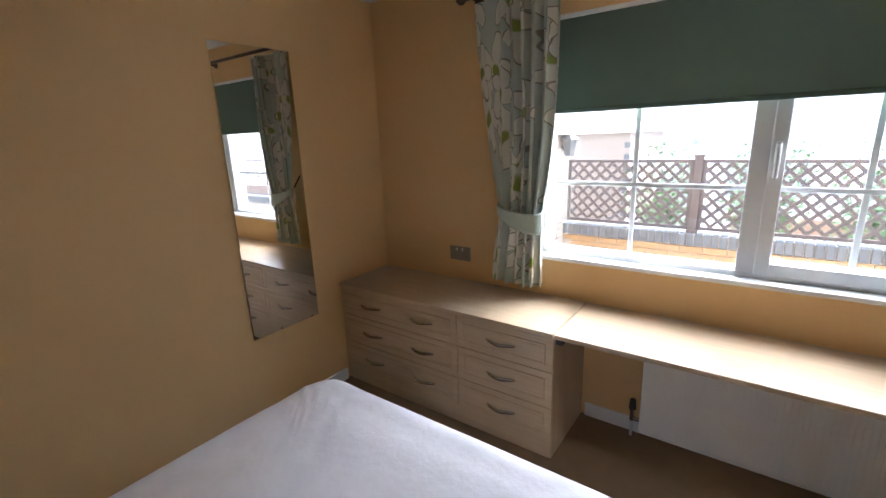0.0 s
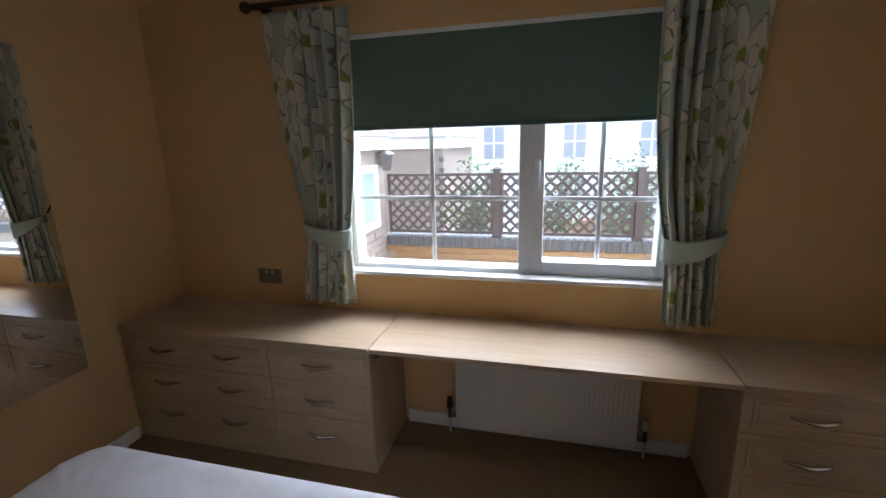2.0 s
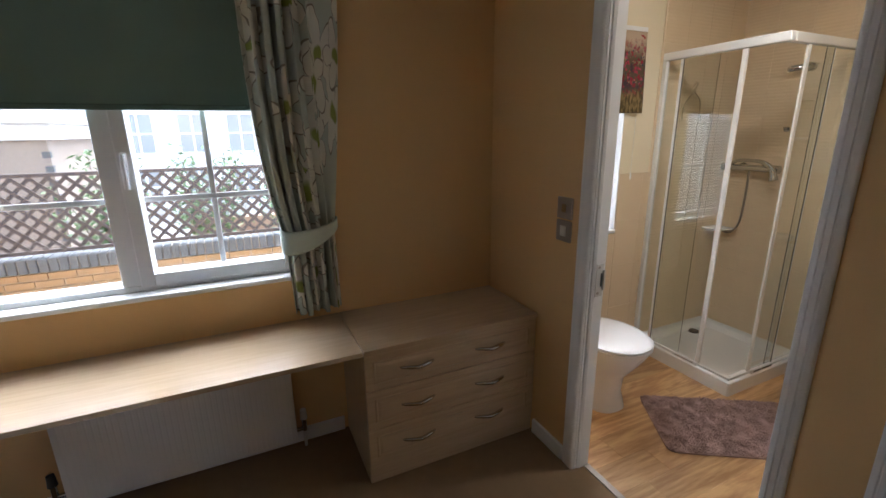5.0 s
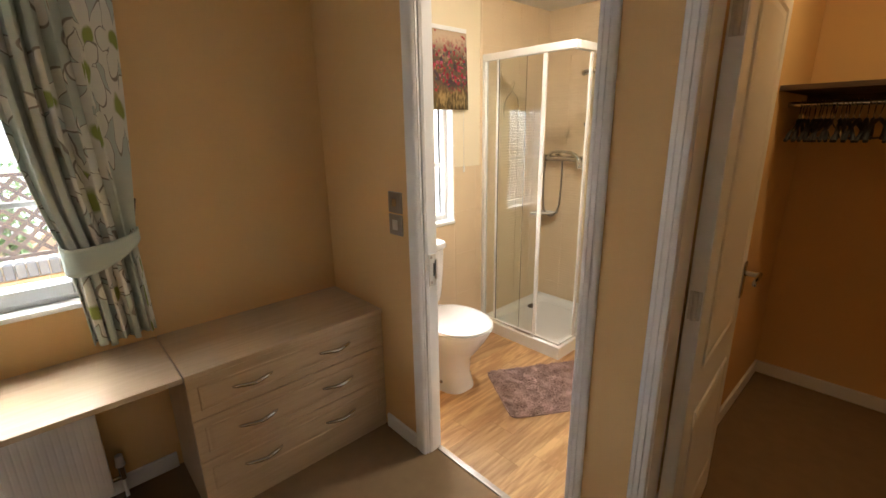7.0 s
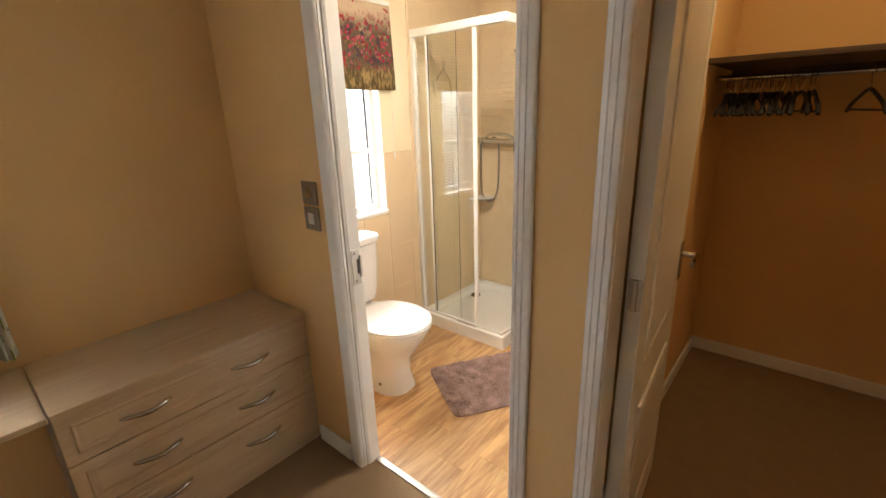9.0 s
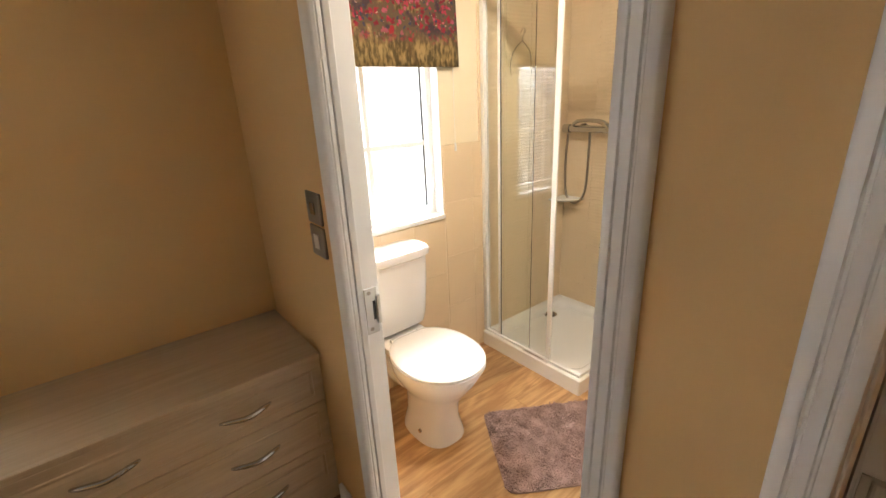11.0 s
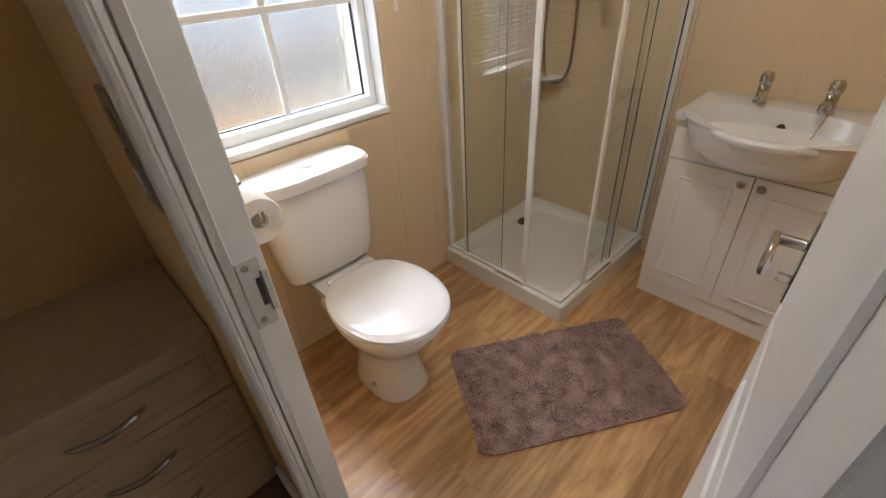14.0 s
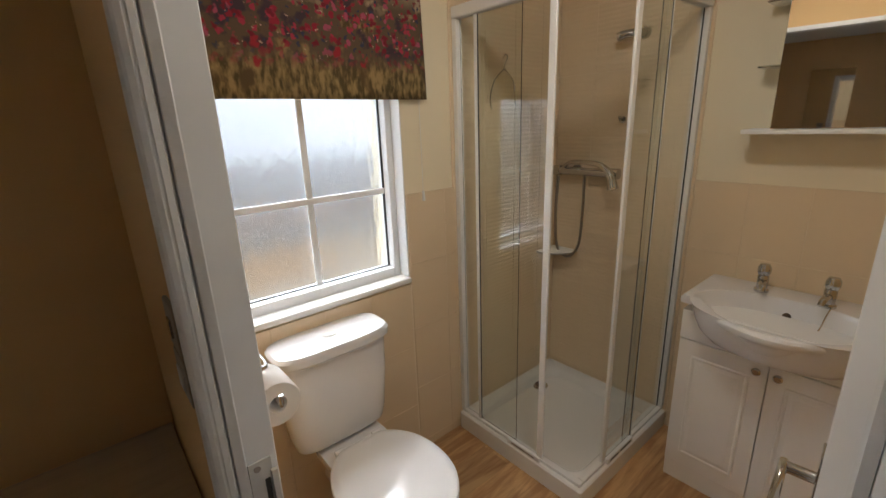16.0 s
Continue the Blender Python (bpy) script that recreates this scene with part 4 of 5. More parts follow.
mixer = thing("shower_mixer", pose(XE, -0.215, 1.252), "chrome thermostatic bar shower mixer with a hose", "shower mixer")
part("body", rod((-0.055, -0.145, 0), (-0.055, 0.145, 0), 0.021, 20), CHROME, mixer, smooth=True)
for y in (-0.075, 0.075):
    part("wall_union", rod((0, y, 0), (-0.05, y, 0), 0.017, bm=rod((0, y, 0), (-0.008, y, 0), 0.03)), CHROME, mixer, smooth=True)
for y in (-0.16, 0.16):
    part("knob", rod((-0.055, y - 0.022, 0), (-0.055, y + 0.022, 0), 0.026, 20), CHROME, mixer, smooth=True)
part("hand_shower", tube([(-0.07, 0.11, 0.025), (-0.09, 0.06, 0.048), (-0.095, -0.03, 0.052), (-0.10, -0.11, 0.042), (-0.105, -0.165, 0.0), (-0.105, -0.185, -0.065)], lambda u: 0.010 + 0.017 * u ** 3, 14), CHROME, mixer, smooth=True)
part("hose", tube([(-0.055, 0.0, -0.02), (-0.058, -0.003, -0.20), (-0.06, 0.01, -0.38), (-0.06, 0.07, -0.46), (-0.06, 0.14, -0.42), (-0.06, 0.16, -0.25), (-0.06, 0.15, -0.03)], 0.007, 10), STEEL, mixer, "ribbed steel hose", smooth=True)
sb = thing("shower_bracket", pose(XE, -0.44, 1.86), "chrome hand shower wall bracket", "shower bracket")
part("rose", rod((0, 0, 0), (-0.02, 0, 0), 0.025), CHROME, sb, smooth=True)
part("cradle", tube([(-0.015, 0, 0), (-0.05, 0.02, 0), (-0.07, 0.06, -0.004), (-0.07, 0.085, -0.01)], 0.018, 12), CHROME, sb, smooth=True)
hook = thing("shower_hook", pose(XE, -0.37, 1.50), "small chrome hook on the shower tiles", "hook")
part("rose", rod((0, 0, 0), (-0.012, 0, 0), 0.016), CHROME, hook, smooth=True)
part("peg", tube([(-0.01, 0, 0), (-0.03, 0, 0.0), (-0.038, 0, 0.014)], 0.006), CHROME, hook, smooth=True)
soap = thing("corner_shelf", pose(XE, -0.009, 0.80), "white plastic corner soap shelf in the shower", "shelf")
part("tray", loft([[(0, 0, z)] + [(-r * math.cos(a), -r * math.sin(a), z) for a in [k * math.pi / 24 for k in range(13)]] for z, r in ((0, 0.14), (0.015, 0.16), (0.018, 0.158))]), ACRYLIC, soap, smooth=True)
wire = thing("wire_hanger", pose(5.235, -0.03, 1.775), "bent wire clothes hanger hung on the shower wall", "hanger")
part("hook", tube([(0.0, 0.018, 0.0), (0.0, -0.004, 0.022), (0.012, -0.006, 0.01), (0.0, 0, -0.018), (0, 0, -0.04)], 0.0024, 6), CHROME, wire)
part("frame", tube([(0, 0, -0.04), (-0.03, 0, -0.055), (-0.075, 0, -0.10), (-0.095, 0, -0.17), (-0.09, -0.004, -0.21)], 0.003, 6, bm=tube([(0, 0, -0.04), (0.03, 0, -0.06), (0.06, 0, -0.09), (0.072, 0, -0.16), (0.07, -0.004, -0.20)], 0.003, 6)), CHROME, wire)

# vanity
van = thing("vanity_unit", pose(0, 0, 0), "white two-door vanity unit beneath a ceramic basin", "vanity unit")
VY0, VY1, VX = -1.447, -0.845, 5.372
part("carcass", box(VX + 0.004, XB - 0.009, VY0 + 0.024, VY1 - 0.024, 0.0, 0.7885, 0.002), GLOSS_WHITE, van)
for ya in (VY0, VY1 - 0.0238):
    part("side_panel", box(VX + 0.004, XB - 0.009, ya, ya + 0.0238, 0.0, 0.7885, 0.002), GLOSS_WHITE, van)
part("plinth", box(VX - 0.004, VX + 0.0038, VY0, VY1, 0.0, 0.085, 0.002), GLOSS_WHITE, van)
part("fascia", box(VX - 0.014, VX + 0.0038, VY0, VY1, 0.668, 0.788, 0.003), GLOSS_WHITE, van)
for y, kx in ((VY1 - 0.002, 0.266), (VY1 - 0.302, 0.03)):
    d = part("cabinet_door", panelled(0.297, 0.573, 0.018, [(0.05, 0.247, 0.06, 0.513)], 0.005, 0.014), GLOSS_WHITE, van)
    d.matrix_local = pose(VX - 0.0145, y, 0.09, 0, 0, -90)
    part("knob", loft([[(kx + r * math.cos(a), yy, 0.545 + r * math.sin(a)) for a in [2 * math.pi * k / 20 for k in range(20)]] for r, yy in ((0.006, 0), (0.006, -0.012), (0.014, -0.016), (0.015, -0.022), (0.010, -0.027))]), CHROME, d, "round chrome knob", smooth=True)
basin = thing("wash_basin", pose(0, 0, 0), "white bow-fronted ceramic inset basin", "basin")
YM = (VY0 + VY1) / 2


def bow(inset, z, bulge, base=None, lo=0.10):
    """Basin outline: straight back and sides, bowed front between the fractions lo and 1 - lo."""
    pts = []
    xb, xf = XB - 0.012 - inset, (VX - 0.03 if base is None else base) + inset * 0.6
    y0, y1 = VY0 - 0.008 + inset, VY1 + 0.008 - inset
    for k in range(9):
        pts.append((xb, y0 + (y1 - y0) * k / 8, z))
    for k in range(6):
        pts.append((xb + (xf - xb) * (k + 1) / 6, y1, z))
    for k in range(1, 32):
        u = k / 32
        w = (u - lo) / (1 - 2 * lo)
        b = math.sin(math.pi * w) ** 0.75 if 0 < w < 1 else 0.0
        pts.append((xf - bulge * b, y1 + (y0 - y1) * u, z))
    for k in range(6):
        pts.append((xf + (xb - xf) * k / 6, y0, z))
    return pts


def bowl(f, z):
    """Bowl outline, shrunk by f towards its middle, with as many points as bow()."""
    cx, cy = 5.372, YM
    out = []
    for px, py, _ in bow(0.0, 0, 0.175):
        a = math.atan2((py - cy) / 0.275, (px - cx) / 0.18)
        c, q = math.cos(a), math.sin(a)
        out.append((cx + f * 0.177 * math.copysign(abs(c) ** 0.87, c), cy + f * 0.276 * math.copysign(abs(q) ** 0.87, q), z))
    return out


UNDER = VX + 0.004
part("basin", loft([bow(0.03, 0.685, 0.03, UNDER, 0.30), bow(0.03, 0.70, 0.075, UNDER, 0.27), bow(0.03, 0.73, 0.135, UNDER, 0.22), bow(0.03, 0.77, 0.185, UNDER, 0.17), bow(0.03, 0.80, 0.208, UNDER, 0.135), bow(0.026, 0.814, 0.213, UNDER, 0.12), bow(0.003, 0.818, 0.172), bow(0.0, 0.83, 0.178), bow(0.001, 0.842, 0.179), bow(0.005, 0.849, 0.175), bow(0.012, 0.851, 0.168), bowl(1.0, 0.8505), bowl(0.985, 0.846), bowl(0.965, 0.83), bowl(0.93, 0.795), bowl(0.87, 0.755), bowl(0.75, 0.722), bowl(0.55, 0.703), bowl(0.28, 0.697), bowl(0.08, 0.696)]), CERAMIC, basin, smooth=True)
part("drain", rod((5.40, YM, 0.695), (5.40, YM, 0.700), 0.022, 20), CHROME, basin, "chrome basin drain", smooth=True)
part("overflow", rod((5.560, YM + 0.012, 0.793), (5.533, YM + 0.012, 0.788), 0.014, 20), BRONZE, basin, "chrome overflow ring", smooth=True)
part("plug_chain", tube([(5.555, -1.25, 0.86), (5.52, -1.245, 0.845), (5.48, -1.235, 0.79), (5.455, -1.22, 0.765)], 0.0025, 6), CHROME, basin)
part("plug", rod((5.455, -1.22, 0.757), (5.455, -1.21, 0.767), 0.02), CHROME, basin, smooth=True)


def tap(m, label):
    t = thing("tap", m, label, "tap", "basin taps")
    part("body", loft([oval(0, 0, z, r, r, 20) for z, r in ((0.0, 0.024), (0.008, 0.024), (0.014, 0.018), (0.06, 0.019), (0.066, 0.016))]), CHROME, t, smooth=True)
    part("head", loft([oval(0.004 + z * 0.1, 0, 0.064 + z, r, r, 20) for z, r in ((0, 0.017), (0.012, 0.022), (0.03, 0.022), (0.042, 0.016), (0.044, 0.006))]), CHROME, t, smooth=True)
    part("spout", tube([(-0.004, 0, 0.040), (-0.035, 0, 0.042), (-0.062, 0, 0.034), (-0.07, 0, 0.022)], lambda u: 0.0125 - 0.002 * u, 12), CHROME, t, smooth=True)
    return t


tap(pose(5.578, -1.035, 0.851, 0, 0, 14), "chrome pillar tap on the basin")
tap(pose(5.565, -1.235, 0.851, 0, 0, -8), "chrome pillar tap on the basin")

cab = thing("mirror_cabinet", pose(0, 0, 0.013), "white bathroom mirror cabinet with open glass shelves", "mirror cabinet")
CXF = 5.56
part("bottom_shelf", box(CXF - 0.02, XB - 0.001, -1.52, -0.895, 1.425, 1.441, 0.003), GLOSS_WHITE, cab)
part("body", box(CXF + 0.018, XB - 0.001, -1.50, -0.99, 1.4412, 2.02, 0.002), GLOSS_WHITE, cab)
md = part("mirror_door", box(0, 0.0178, 0, 0.515, 1.4435, 2.02, 0.002), MIRROR, cab, "mirrored cabinet door, slightly ajar")
md.matrix_local = pose(CXF, -1.50, 0, 0, 0, 3.2)
for z in (1.65, 1.86):
    part("glass_shelf", box(CXF + 0.03, XB - 0.001, -0.989, -0.905, z, z + 0.006, 0.001), GREENISH, cab, "clear glass shelf")
MAT_C = pose(4.67, -0.885, 0, 0, 0, -31.7)


# bath mat: backing and tufted pile
mat = thing("bath_mat", MAT_C, "mauve brown shaggy bath mat on the vinyl floor", "bath mat")
part("backing", loft([oval(0, 0, z, 0.385, 0.235, 60, 14) for z in (0.001, 0.008)]), HOLDER_PINK, mat)
rng = random.Random(4)
verts, faces = [], []
for i in range(22000):
    x, y = rng.uniform(-0.382, 0.382), rng.uniform(-0.232, 0.232)
    if (abs(x) / 0.385) ** 14 + (abs(y) / 0.235) ** 14 > 1:
        continue
    h, a, w = rng.uniform(0.012, 0.020), rng.uniform(0, 6.28), rng.uniform(0.0025, 0.0045)
    q = Vector((x * 22, y * 22, 0))
    lx, ly = rng.gauss(0, 0.003) + 0.011 * noise.noise(q), rng.gauss(0, 0.003) + 0.011 * noise.noise(q + Vector((9, 4, 0)))
    h *= 0.85 + 0.5 * noise.noise(q * 0.8 + Vector((3, 7, 1)))
    k = len(verts)
    for j in range(3):
        b = a + j * 2.094
        verts.append((x + w * math.cos(b), y + w * math.sin(b), 0.006))
    for j in range(3):
        b = a + j * 2.094
        verts.append((x + lx + w * 0.7 * math.cos(b), y + ly + w * 0.7 * math.sin(b), h))
    for j in range(3):
        q = (j + 1) % 3
        faces.append((k + j, k + q, k + 3 + q, k + 3 + j))
    faces.append((k + 3, k + 4, k + 5))
me = bpy.data.meshes.new("shag")
me.from_pydata(verts, [], faces)
me.materials.append(HOLDER_PINK)
pile = new("shag", me)
pile.parent = mat
tagged(pile, "tufted mauve pile", kind="stuff")

# roman blind with a meadow of poppies
def meadow(name):
    m = bpy.data.materials.new(name)
    m.use_nodes = True
    n, l = m.node_tree.nodes, m.node_tree.links
    b = n["Principled BSDF"]
    co, sep = n.new("ShaderNodeTexCoord"), n.new("ShaderNodeSeparateXYZ")
    l.new(co.outputs["Object"], sep.inputs[0])

    def noise_of(scale, stretch=(1, 1, 1), detail=3):
        mp, t = n.new("ShaderNodeMapping"), n.new("ShaderNodeTexNoise")
        mp.inputs["Scale"].default_value = stretch
        t.inputs["Scale"].default_value, t.inputs["Detail"].default_value = scale, detail
        l.new(co.outputs["Object"], mp.inputs[0])
        l.new(mp.outputs[0], t.inputs[0])
        return t.outputs[0]

    def step(src, lo, hi):
        r = n.new("ShaderNodeMapRange")
        r.inputs[1].default_value, r.inputs[2].default_value = lo, hi
        l.new(src, r.inputs[0])
        return r.outputs[0]

    def times(a, c):
        x = n.new("ShaderNodeMath")
        x.operation = 'MULTIPLY'
        l.new(a, x.inputs[0])
        l.new(c, x.inputs[1])
        return x.outputs[0]

    def mixed(fac, a, c):
        x = n.new("ShaderNodeMix")
        x.data_type = 'RGBA'
        l.new(fac, x.inputs[0])
        for s, v in ((6, a), (7, c)):
            if isinstance(v, tuple):
                x.inputs[s].default_value = (*v, 1)
            else:
                l.new(v, x.inputs[s])
        return x.outputs[2]

    def dots(scale, lo, hi, off):
        mp, v = n.new("ShaderNodeMapping"), n.new("ShaderNodeTexVoronoi")
        mp.inputs["Location"].default_value = (off, 0, off)
        v.inputs["Scale"].default_value = scale
        wob, mv = n.new("ShaderNodeTexNoise"), n.new("ShaderNodeMix")
        wob.inputs["Scale"].default_value, wob.inputs["Detail"].default_value = scale * 1.4, 3
        mv.data_type = 'RGBA'
        mv.inputs[0].default_value = 1.1 / scale
        l.new(co.outputs["Object"], wob.inputs[0])
        l.new(co.outputs["Object"], mv.inputs[6])
        l.new(wob.outputs[1], mv.inputs[7])
        l.new(mv.outputs[2], mp.inputs[0])
        l.new(mp.outputs[0], v.inputs["Vector"])
        return step(v.outputs["Distance"], hi, lo)

    z = sep.outputs["Z"]
    grass = mixed(step(noise_of(60, (1, 1, 0.36), 5), 0.40, 0.62), (0.075, 0.052, 0.016), (0.30, 0.21, 0.085))
    grass = mixed(step(noise_of(13, (1, 1, 0.7), 4), 0.56, 0.66), grass, (0.09, 0.055, 0.02))
    c = mixed(step(z, 0.25, 0.38), grass, (0.50, 0.38, 0.27))
    c = mixed(times(step(noise_of(15), 0.36, 0.46), times(step(z, 0.09, 0.15), step(z, 0.40, 0.30))), c, (0.10, 0.07, 0.04))
    c = mixed(times(step(noise_of(11, (1, 1, 1), 5), 0.54, 0.60), times(step(z, 0.10, 0.16), step(z, 0.42, 0.30))), c, (0.05, 0.03, 0.04))
    band = times(step(z, 0.09, 0.17), step(z, 0.43, 0.33))
    for sc, lo, hi, off, col in ((24, 0.24, 0.34, 0.0, (0.27, 0.012, 0.03)), (28, 0.22, 0.32, 3.1, (0.36, 0.03, 0.06)), (33, 0.16, 0.26, 7.7, (0.035, 0.04, 0.075)), (21, 0.16, 0.25, 11.2, (0.36, 0.07, 0.12)), (36, 0.08, 0.15, 5.2, (0.48, 0.32, 0.24)), (27, 0.22, 0.34, 14.9, (0.17, 0.008, 0.02))):
        c = mixed(times(dots(sc, lo, hi, off), band), c, col)
    c = mixed(times(dots(11, 0.10, 0.17, 21.3), step(z, 0.05, 0.10)), c, (0.30, 0.015, 0.025))
    l.new(c, b.inputs["Base Color"])
    b.inputs["Roughness"].default_value = 0.9
    return m


pb = thing("roman_blind", pose(3.862, -0.012, 1.606), "poppy meadow printed fabric roman blind, half raised", "blind")
bm = bmesh.new()
cols, rows = 30, 12
g = [[bm.verts.new((0.913 * i / cols, 0.006 * math.sin(i * 0.35 + j * 0.2) * (1 - j / rows) - 0.012 * (1 - j / rows), 0.455 * j / rows)) for i in range(cols + 1)] for j in range(rows + 1)]
for a, b in zip(g, g[1:]):
    for i in range(cols):
        bm.faces.new((a[i], a[i + 1], b[i + 1], b[i]))
cl = part("cloth", bm, meadow("poppy_print_cotton"), pb, smooth=True)
cl.modifiers.new("thickness", 'SOLIDIFY').thickness = 0.004
part("head_rail", box(0, 0.913, -0.004, 0.011, 0.4555, 0.48, 0.003), GLOSS_WHITE, pb)
part("cord", rod((0.89, 0.004, 0.0), (0.89, 0.004, -0.36), 0.0012, 6, bm=rod((0.89, 0.004, -0.36), (0.89, 0.004, -0.40), 0.006, 10, r2=0.008)), ACRYLIC, pb, "white pull cord")

# ---- outside ----
YF = 3.2
GROUND = -0.62
tagged(part("ground", box(-150, 150, 0.3, 300, GROUND - 0.2, GROUND), material("grey_paving_concrete", (0.46, 0.45, 0.43), 0.9, vary=0.15, bump=0.4)), "grey paved ground outside the window", "ground", kind="structure")
STONE = material("pale_rough_stone", (0.31, 0.255, 0.21), 0.9, vary=0.5, scale=34, bump=0.8, bump_scale=60)
MORTAR = material("sandy_mortar", (0.36, 0.31, 0.25), 0.95)
BRICK = material("yellow_orange_brick", (0.33, 0.205, 0.10), 0.9, vary=0.3, scale=10, bump=0.5)
BLUE = material("grey_blue_brick", (0.12, 0.125, 0.13), 0.8, vary=0.2, scale=9, bump=0.4)
STUCCO = material("white_stucco", (0.80, 0.80, 0.80), 0.9, vary=0.03, bump=0.3)

gw = thing("garden_wall", pose(0, YF, 0.112), "low yellow brick garden wall with grey brick coping", "garden wall")
X0, X1 = 0.06, 8.6
part("core", box(X0, X1, 0.01, 0.21, GROUND - 0.112, 0.14), MORTAR, gw)
bricks = []
rb2 = random.Random(2)
for r in range(6):
    z = 0.14 - 0.075 * (r + 1)
    x = X0 - (0.11 if r % 2 else 0)
    while x < X1 - 0.2:
        bricks.append((max(x, X0), x + 0.215, z))
        x += 0.225
shared = None
for x0, x1, z in bricks:
    if x1 - x0 > 0.2 and x0 < 5.9:
        if shared is None:
            b0 = part("brick", box(0, 0.215, 0, 0.02, 0, 0.065, 0.004, 1), BRICK, gw)
            shared = b0.data
        else:
            b0 = new("brick", shared)
            b0.parent = gw
        b0.location = (x0, -0.004 + rb2.uniform(-0.002, 0.002), z)
cop = None
for i in range(int((X1 - X0) / 0.078)):
    x = X0 + i * 0.078
    if cop is None:
        c0 = part("coping_brick", box(0, 0.068, -0.02, 0.215, 0.1405, 0.275, 0.006, 1), BLUE, gw)
        cop = c0.data
    else:
        c0 = new("coping_brick", cop)
        c0.parent = gw
    c0.location = (x, 0, 0)
part("coping_mortar", box(X0, X1, 0.0, 0.195, 0.1402, 0.265), MORTAR, gw)
Z0, Z1 = 0.418, 1.178


fence = thing("trellis_fence", pose(0, YF + 0.08, 0), "brown stained diagonal lattice trellis fence on the wall", "fence")


def trellis(x0, x1):
    w = x1 - x0
    t = part("panel", frame_rect(0, w, Z0, Z1, 0.035, -0.016, 0.016, bevel=0.003), BROWN, fence)
    t.location = (x0, 0, 0)
    s, hgt = 0.135, Z1 - Z0 - 0.06
    k = -hgt
    while k < w:
        for sg in (1, -1):
            a, b = max(k, 0.03), min(k + hgt, w - 0.03)
            if b - a > 0.05:
                za, zb = Z0 + 0.03 + a - k, Z0 + 0.03 + b - k
                if sg < 0:
                    za, zb = Z0 + Z1 - za, Z0 + Z1 - zb
                bm = bmesh.new()
                bmesh.ops.create_cube(bm, size=1)
                L = math.hypot(b - a, zb - za)
                bmesh.ops.transform(bm, matrix=Matrix.Translation(((a + b) / 2, 0.004 * sg, (za + zb) / 2)) @ Matrix.Rotation(-math.atan2(zb - za, b - a), 4, 'Y') @ Matrix.Diagonal((L, 0.0078, 0.034, 1)), verts=bm.verts)
                part("slat", bm, BROWN, t)
        k += s
    return t


post = None
for i in range(5):
    x = 1.50 + 1.632 * (i - 1)
    if i > 0:
        p = part("post", box(-0.04, 0.04, -0.04, 0.04, 0.388, Z1 + 0.03, 0.004), BROWN, fence)
        p.location = (x, 0, 0)
        part("cap", loft([[(-w, -w, z), (w, -w, z), (w, w, z), (-w, w, z)] for w, z in ((0.052, Z1 + 0.0301), (0.052, Z1 + 0.05), (0.01, Z1 + 0.075))]), BROWN, p)
        part("shoe", box(-0.055, 0.055, -0.055, 0.055, 0.3878, 0.42, 0.003), BROWN, p)
    trellis((0.08 if i == 0 else x + 0.042), x + 1.63 - 0.042)

# neighbouring stone-clad wing
nb = thing("stone_house", pose(0, 0, 0), "pale stone clad neighbouring bungalow with white fascia", "house")
WX = 0.05
part("wall", box(-4, WX, 1.4, 3.22, GROUND, 1.484), STONE, nb)
part("rear_wall", box(-4, 0.14, 6.0, 9.0, GROUND, 1.46), STONE, nb)
part("fascia", box(-4, WX + 0.10, 1.3, 3.29, 1.4841, 1.64, 0.01), STUCCO, nb)
part("gutter", box(-4, WX + 0.17, 1.23, 3.35, 1.6402, 1.69, 0.02), STUCCO, nb)
part("rear_fascia", box(-4, 0.24, 5.9, 9.1, 1.4601, 1.68, 0.01), STUCCO, nb)
ROOF = material("grey_roof_tile", (0.25, 0.22, 0.2), 0.85, vary=0.2)
part("roof", loft([[(-4, 1.2, 1.6902), (WX + 0.18, 1.2, 1.6902), (WX + 0.18, 3.36, 1.6902), (-4, 3.36, 1.6902)], [(-4, 2.2, 2.2), (-1.2, 2.2, 2.2), (-1.2, 2.4, 2.2), (-4, 2.4, 2.2)]]), ROOF, nb)
part("rear_roof", loft([[(-4, 5.8, 1.6802), (0.3, 5.8, 1.6802), (0.3, 9.2, 1.6802), (-4, 9.2, 1.6802)], [(-4, 7.3, 2.5), (-1.4, 7.3, 2.5), (-1.4, 7.5, 2.5), (-4, 7.5, 2.5)]]), ROOF, nb)
for i in range(10):
    part("quoin", box(0.06, 0.155, 5.985, 6.06, GROUND + 0.2 * i + 0.03, GROUND + 0.2 * i + 0.12, 0.004), BLUE, nb)
nw = part("window", frame_rect(0, 0.64, 0, 0.76, 0.085, -0.03, 0.03), UPVC, nb)
nw.matrix_local = pose(WX + 0.01, 2.31, 0.55, 0, 0, 90)
part("pane", box(0.085, 0.555, -0.005, 0.0, 0.085, 0.675), material("pale_blue_window_glass", (0.34, 0.42, 0.46), 0.1, vary=0.1), nw)
LANTERN = material("weathered_grey_metal", (0.13, 0.12, 0.12), 0.5, 0.3)
lan = thing("wall_lantern", pose(WX, 3.08, 1.36), "black outdoor wall lantern on the stone house", "lantern")
part("body", loft([oval(0.10, 0, z, r, r, 6) for z, r in ((-0.13, 0.04), (-0.12, 0.06), (0.05, 0.085), (0.055, 0.115), (0.075, 0.11), (0.11, 0.05), (0.125, 0.015))]), LANTERN, lan)
part("arm", tube([(0, 0, -0.02), (0.05, 0, -0.07), (0.09, 0, -0.10)], 0.012), LANTERN, lan)
stones = None
ri = random.Random(8)
k = 0
